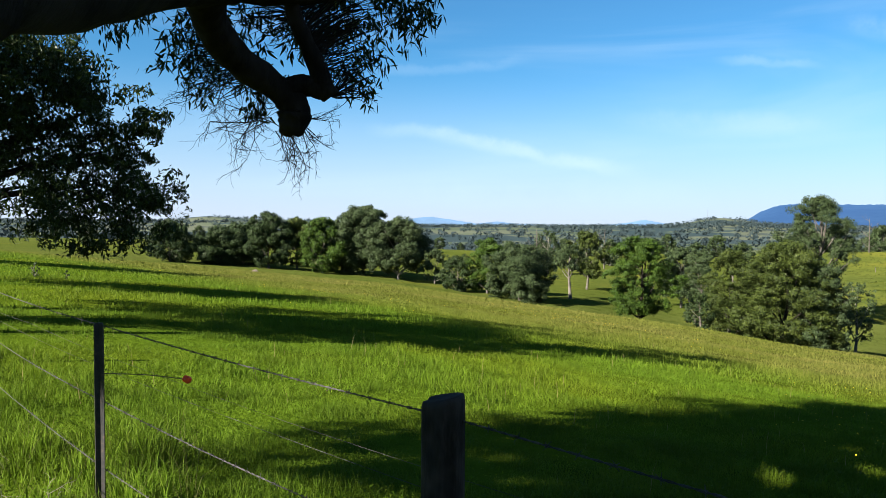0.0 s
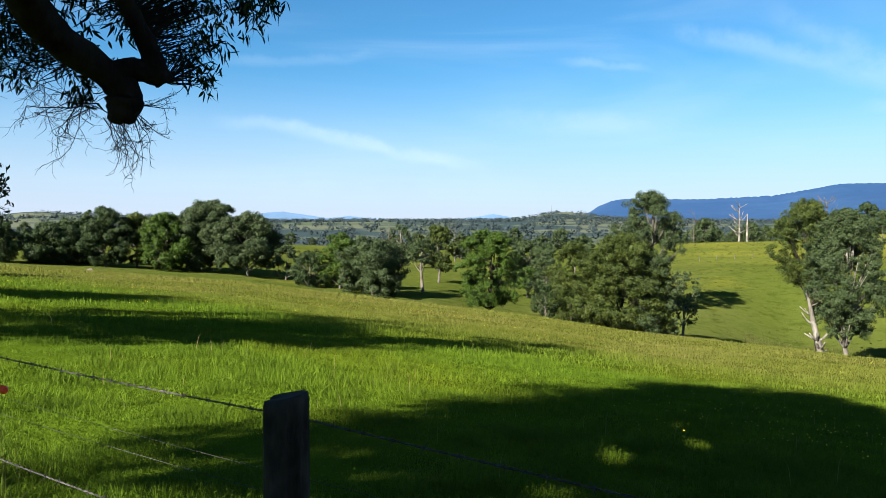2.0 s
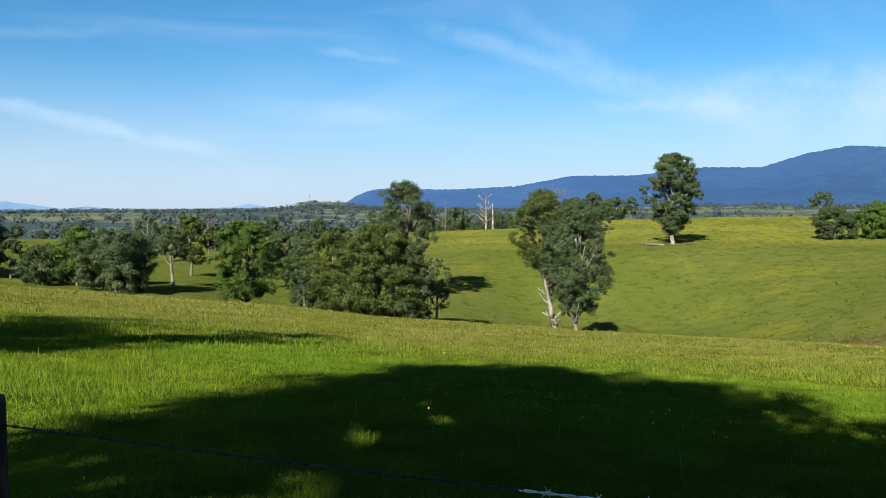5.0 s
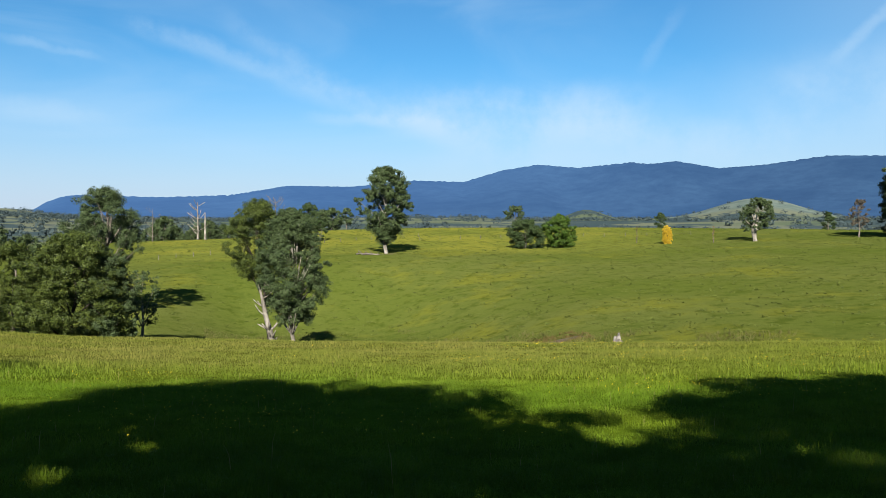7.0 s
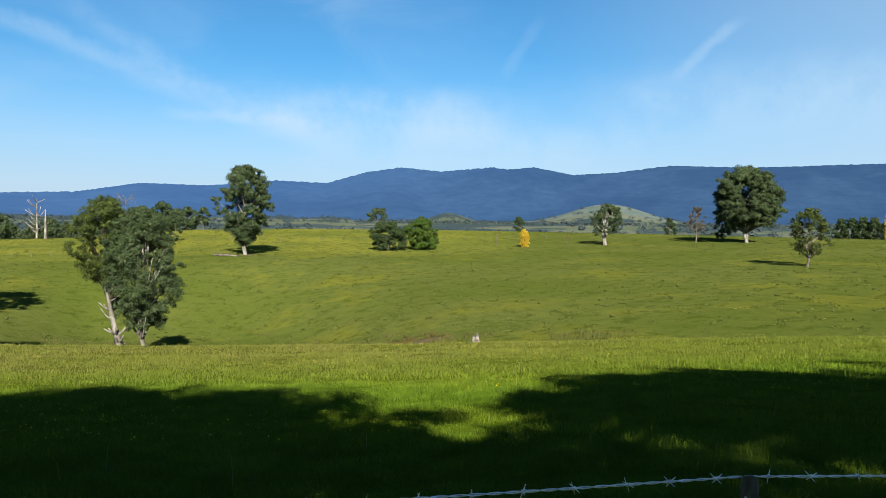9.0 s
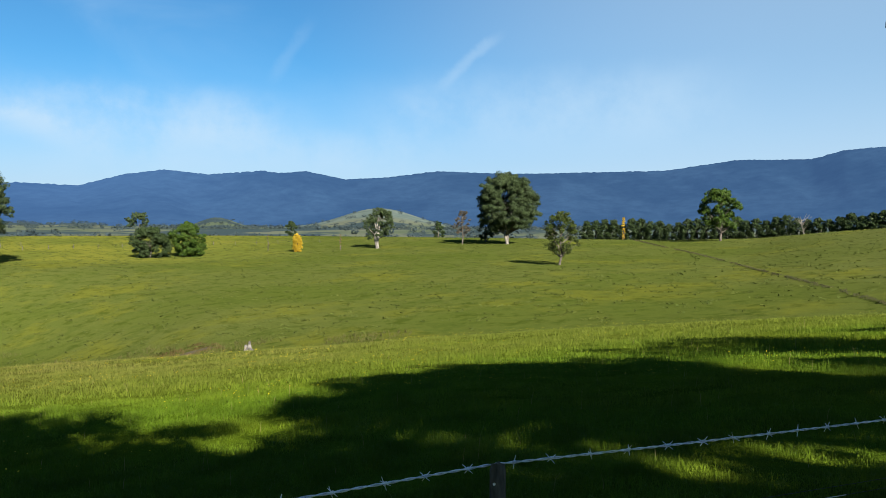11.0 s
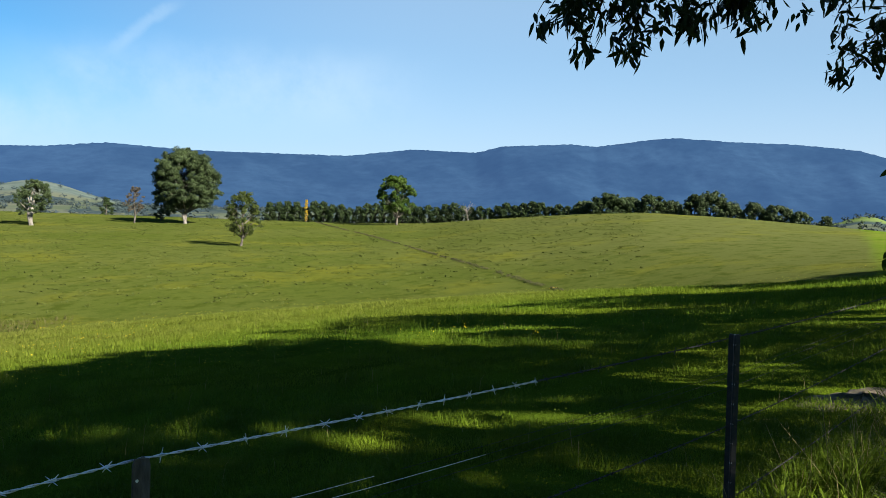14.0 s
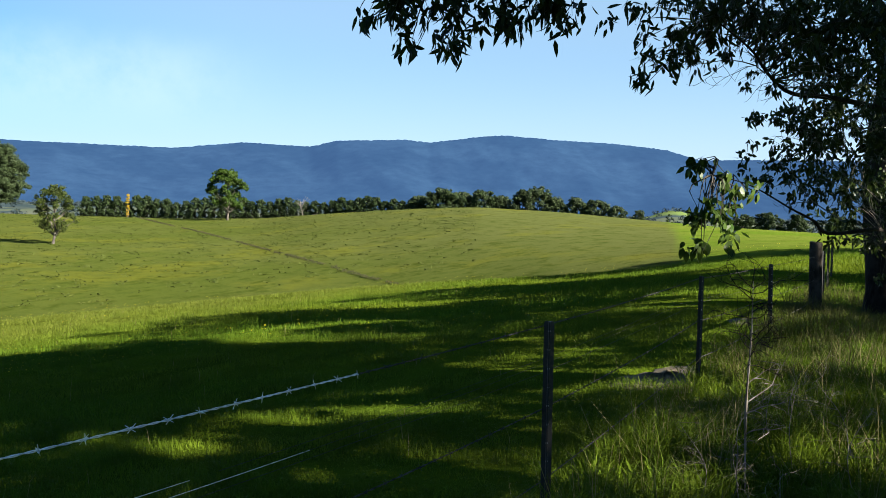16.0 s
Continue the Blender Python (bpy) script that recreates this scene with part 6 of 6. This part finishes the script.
def scrape(name, bearing, far, long, wide, mat, label, seed, turn=0.0, thick=0.05):
    """A worn patch of ground: a thin uneven sheet that follows the land."""
    rng = np.random.default_rng(seed)
    cx, cy, cz = at(bearing, far)
    rings, sides = 7, 28
    edge = 1 + 0.22 * np.sin(np.arange(sides) * 2 * np.pi / sides * 3 + seed) + 0.1 * rng.standard_normal(sides)
    v = []
    c, s_ = math.cos(turn), math.sin(turn)
    for k in [0.01] + list(range(1, rings + 1)):
        for i in range(sides):
            a = 2 * np.pi * i / sides
            u, w = long * k / rings * edge[i] * math.cos(a), wide * k / rings * edge[i] * math.sin(a)
            v.append((u * c - w * s_, u * s_ + w * c, 0))
    v = np.array(v)
    g = ground_z(v[:, 0] + cx, v[:, 1] + cy) - cz
    rim = np.concatenate([np.full(sides, k / rings) for k in range(rings + 1)])
    v[:, 2] = g + thick * (1 - 2.2 * rim ** 4) + 0.02 * rng.standard_normal(len(v)) * (1 - rim)
    f = []
    for k in range(rings):
        for i in range(sides):
            a, b = k * sides + i, k * sides + (i + 1) % sides
            f.append((a, a + sides, b + sides, b))
    ob = new(name, mesh_np(name, v, np.array(f), mat, True))
    ob.data.validate()
    ob.location = (cx, cy, cz)
    return tagged(ob, label, "bare patch", kind="structure")


scrape("bare_patch", 55.4, 89, 3.6, 2.0, M_DIRT, "eroded reddish bare earth in the gully", 3, -0.7, 0.12)
scrape("bare_patch", 52.6, 89, 2.4, 1.4, M_DIRT, "eroded reddish bare earth in the gully", 5, -0.7, 0.10)
scrape("bare_patch", 43.2, 192.0, 2.2, 1.2, M_DIRT, "bare earth round a great gum's foot", 6, -0.7, 0.08)
scrape("bare_patch", 126.6, 9.0, 0.95, 0.55, M_MULCH, "trodden earth and leaf litter under the fence", 8, -0.85, 0.03)
scrape("bare_patch", 132.1, 14.5, 1.1, 0.5, M_MULCH, "trodden earth and leaf litter under the fence", 9, -0.85, 0.03)


def stone(x, y, size, mat, label, seed, name="rock", category="rock"):
    bm = bmesh.new()
    bmesh.ops.create_icosphere(bm, subdivisions=2, radius=1)
    for v in bm.verts:
        k = 1 + 0.35 * noise.noise(v.co * 1.4 + Vector((seed, 0, 0)))
        v.co = Vector((v.co.x * size[0] * k, v.co.y * size[1] * k, v.co.z * size[2] * k))
    me = bpy.data.meshes.new(name)
    bm.to_mesh(me)
    bm.free()
    me.materials.append(mat)
    ob = new(name, me)
    ob.location = (x, y, float(ground_z(x, y)) + size[2] * 0.25)
    return tagged(ob, label, category)


x, y, z = at(53.6, 87)
stone(x, y, (0.24, 0.2, 0.15), M_ROCK, "pale pinkish rock in the eroded bank", 2)
x, y, z = at(55.9, 88)
stone(x, y, (0.18, 0.16, 0.11), M_ROCK, "small pale rock in the eroded bank", 4)


def stump(bearing, far):
    """A grey weathered stump, split and jagged at the top."""
    x, y, z = at(bearing, far)
    rng = np.random.default_rng(14)
    base = new("stump")
    base.location = (x, y, z)
    pieces = []
    for a, h, r in ((0.3, 1.0, 0.2), (2.2, 0.8, 0.22), (4.0, 0.62, 0.2), (5.2, 0.5, 0.24), (3.1, 0.45, 0.26)):
        c = np.array([(math.cos(a) * 0.18, math.sin(a) * 0.18, -0.2), (math.cos(a) * 0.16, math.sin(a) * 0.16, h * 0.5), (math.cos(a) * 0.22, math.sin(a) * 0.2, h)]) * 1.5
        pieces.append(tube(c, [r * 1.8, r * 1.4, r * 0.5], 7, 0.12, rng))
    v, f = joined(pieces)
    part_np("trunk", v, f, M_GREYPOST, base, smooth=True)
    tagged(base, "grey weathered split tree stump in the paddock", "stump")


stump(60.1, 80)


def fallen_log(bearing, far, long, thick, turn, seed):
    x, y, z = at(bearing, far)
    rng = np.random.default_rng(seed)
    base = new("fallen_log")
    base.location = (x, y, z)
    d = np.array([math.cos(turn), math.sin(turn), 0])
    p = [d * long * (k / 5 - 0.5) + (0, 0, thick * 0.7 + 0.1 * math.sin(k)) for k in range(6)]
    pieces = [tube(p, np.linspace(thick, thick * 0.5, 6), 8, 0.06, rng)]
    for k in (1, 2, 3, 4):
        e = p[k] + np.array([rng.uniform(-0.8, 0.8), rng.uniform(-0.8, 0.8), rng.uniform(0.3, 1.1)])
        pieces.append(tube([p[k], (p[k] + e) / 2, e], [thick * 0.4, thick * 0.3, 0.03], 5, 0, rng))
    v, f = joined(pieces)
    part_np("trunk", v, f, M_GREYBARK, base, smooth=True)
    tagged(base, "grey fallen log lying on the far paddock", "log", "fallen logs")


fallen_log(41.9, 190, 4.6, 0.28, -0.75, 1)
fallen_log(41.2, 192, 2.6, 0.2, -0.4, 2)
fallen_log(100.0, 270, 4.0, 0.3, 1.4, 3)


def old_bank():
    """A low eroded bank with rank grass, running down the far paddock along an old fence line."""
    rng = np.random.default_rng(17)
    pts = []
    for b, r in ((88.0, 285), (91.5, 200), (95.0, 145), (98.4, 112), (102.5, 88), (106.3, 73)):
        x, y, z = at(b, r)
        pts.append((x, y))
    line = curve_points(np.array(pts), 700)
    w = rng.standard_normal((len(line), 2)) * 0.22
    c = np.concatenate([np.column_stack([line + w * k, np.zeros(len(line))]) for k in (0.4, 0.9, 1.3)])
    thin = np.sin(np.arange(len(c)) * 0.045) + 0.6 * np.sin(np.arange(len(c)) * 0.17) > -0.9
    c = c[thin]
    c[:, 2] = ground_z(c[:, 0], c[:, 1]) + 0.12
    out = np.tile([[-0.6, -0.3, 0.7]], (len(c), 1))
    v, f = leaf_cards(c, out, 0.0030 * np.hypot(c[:, 0], c[:, 1]), 0.0011 * np.hypot(c[:, 0], c[:, 1]), rng)
    ob = new("eroded_bank", mesh_np("eroded_bank", v, f, M_BANK))
    tagged(ob, "dark rank grass along an eroded bank", "grass", kind="stuff")


M_BANK = leaf_material("rank_grass", (0.01924, 0.0222, 0.0074), (0.04588, 0.04292, 0.01628), 0.1, 0.9, 0.2)
old_bank()


def paddock_fence(places, label):
    """A far farm fence: each post, and two wires."""
    base = new("paddock_fence")
    x0, y0, z0 = places[0]
    base.location = (x0, y0, z0)
    bm = bmesh.new()
    bmesh.ops.create_cone(bm, cap_ends=True, segments=7, radius1=0.07, radius2=0.06, depth=1.4)
    me = bpy.data.meshes.new("post")
    bm.to_mesh(me)
    bm.free()
    me.materials.append(M_GREYPOST)
    for x, y, z in places:
        p = new("post", me)
        p.parent = base
        p.location = (x - x0, y - y0, z - z0 + 0.55)
    for h in (0.6, 1.1):
        v, f = tube([(x - x0, y - y0, z - z0 + h) for x, y, z in places], [0.004] * len(places), 4, 0, None, False)
        part_np("wire", v, f, M_SHADEWIRE, base)
    tagged(base, label, "fence", "paddock fences")


paddock_fence([at(27 + 1.15 * k, 205 + 3.5 * k) for k in range(17)], "old grey post and wire fence across the paddock")
paddock_fence([at(45.5 + 1.5 * k, 246 + 2 * k) for k in range(14)], "old grey post and wire fence across the paddock")


def mast(bearing, far, high):
    x, y, z = at(bearing, far)
    base = new("radio_mast")
    base.location = (x, y, z)
    pieces = [tube([(0.5 * math.cos(a), 0.5 * math.sin(a), 0), (0.3 * math.cos(a), 0.3 * math.sin(a), high)], [0.22, 0.15], 5) for a in (0, 2.1, 4.2)]
    for k in range(12):
        zz = high * k / 12
        pieces.append(tube([(0.5, 0, zz), (-0.25, 0.43, zz + high / 12)], [0.1, 0.1], 4))
    v, f = joined(pieces)
    part_np("tower", v, f, M_GREYPOST, base)
    tagged(base, "thin steel radio mast on a far hill", "mast")


mast(16.6, 2650, 34)


def dry_weed(x, y, high, seed, label):
    """A dead thistle-like weed: one stalk and forking dry branches."""
    rng = np.random.default_rng(seed)
    base = new("dry_weed")
    base.location = (x, y, float(ground_z(x, y)))
    stalk = curve_points([(0, 0, -0.05, 0.003), (*(rng.uniform(-0.12, 0.12, 2) * high), high * 0.5, 0.0024), (*(rng.uniform(-0.4, 0.4, 2) * high), high * 0.95, 0.0015)], 10)
    pieces = [tube(stalk[:, :3], stalk[:, 3], 5, 0, rng)]
    for k in range(3, 10):
        a = rng.uniform(0, 6.3)
        pieces += spray(stalk[k, :3], (math.cos(a), math.sin(a), rng.uniform(0.0, 0.7)), high * rng.uniform(0.2, 0.45), rng, 1, 0.0015)
    v, f = joined(pieces)
    part_np("stalk", v, f, M_DRYSTALK, base)
    tagged(base, label, "weed", "dry roadside weeds")


M_DRYSTALK = bark_material("dry_stalk", (0.0930, 0.0790, 0.0628), (0.1674, 0.1488, 0.1255), 20.0, 0.002)


def bare_sapling(x, y, high, label, seed=8):
    """A leafless wattle sapling: pale thorny stem, dark twigs near its top."""
    rng = np.random.default_rng(seed)
    base = new("sapling")
    base.location = (x, y, float(ground_z(x, y)))
    stem = curve_points([(0, 0, -0.05, 0.0085), (0.012, 0.008, high * 0.4, 0.007), (-0.012, 0.01, high * 0.75, 0.005), (0.0, 0.0, high, 0.002)], 26)
    pieces = [tube(stem[:, :3], stem[:, 3] * (1 + 0.18 * rng.standard_normal(26)), 6, 0, rng)]
    for k in (4, 6, 8, 9, 11):
        a = rng.uniform(0, 6.3)
        pieces += spray(stem[k, :3], (math.cos(a), math.sin(a), rng.uniform(0.2, 0.9)), high * rng.uniform(0.14, 0.3), rng, 1, 0.004)
    v, f = joined(pieces)
    part_np("stem", v, f, M_DRYSTALK, base, "pale dead stem")
    pieces = []
    for k in range(13, 25):
        for _ in range(2):
            a = rng.uniform(0, 6.3)
            pieces += spray(stem[k, :3], (math.cos(a), math.sin(a), rng.uniform(0.1, 0.8)), high * rng.uniform(0.10, 0.24), rng, 1, 0.0032)
    v, f = joined(pieces)
    tagged(part_np("twig_spray", v, f, M_BARK, base, "fine dark twigs"), kind="stuff")
    tagged(base, label, "sapling")


bare_sapling(4.02, -3.66, 1.30, "bare thorny sapling with dark twigs standing in the verge grass")
dry_weed(3.55, -3.25, 0.55, 1, "dead grey weed with tangled branches")
dry_weed(4.45, -4.0, 0.62, 12, "dead grey weed with tangled branches")
dry_weed(4.7, -4.5, 0.5, 13, "dead grey weed with tangled branches")
dry_weed(4.1, -4.55, 0.66, 14, "dead grey weed with tangled branches")
dry_weed(3.25, -3.15, 0.42, 2, "dead grey weed with tangled branches")
dry_weed(3.9, -3.2, 0.5, 3, "dead grey weed with tangled branches")
dry_weed(4.3, -4.3, 0.5, 4, "dead grey weed with tangled branches")
dry_weed(3.7, -4.2, 0.6, 5, "dead grey weed with tangled branches")
dry_weed(5.0, -4.9, 0.55, 6, "dead grey weed with tangled branches")
dry_weed(-2.3, 3.6, 0.45, 7, "dead grey weed by the fence")
dry_weed(-2.62, 3.95, 0.5, 8, "dead grey weed by the fence")
dry_weed(-2.9, 4.25, 0.42, 9, "dead grey weed by the fence")
dry_weed(-2.15, 3.75, 0.38, 10, "dead grey weed by the fence")
# small things along the paddock's brow
x, y, z = at(-15.97, 103)
stone(x, y, (0.45, 0.3, 0.28), M_ROCK, "pale rock lying in the dry grass", 7)
for _b, _f, _h in ((-30.2, 37.5, 0.75), (-28.3, 37, 0.5)):
    T("bush", _b, _f, _h, _h * 0.45, "small dark thistle clump standing in the grass", leaves=M_DARK, crown_from=0.0, clumps=6, leaf=0.12, dense=50, trunk=0.02, group="thistle clumps")
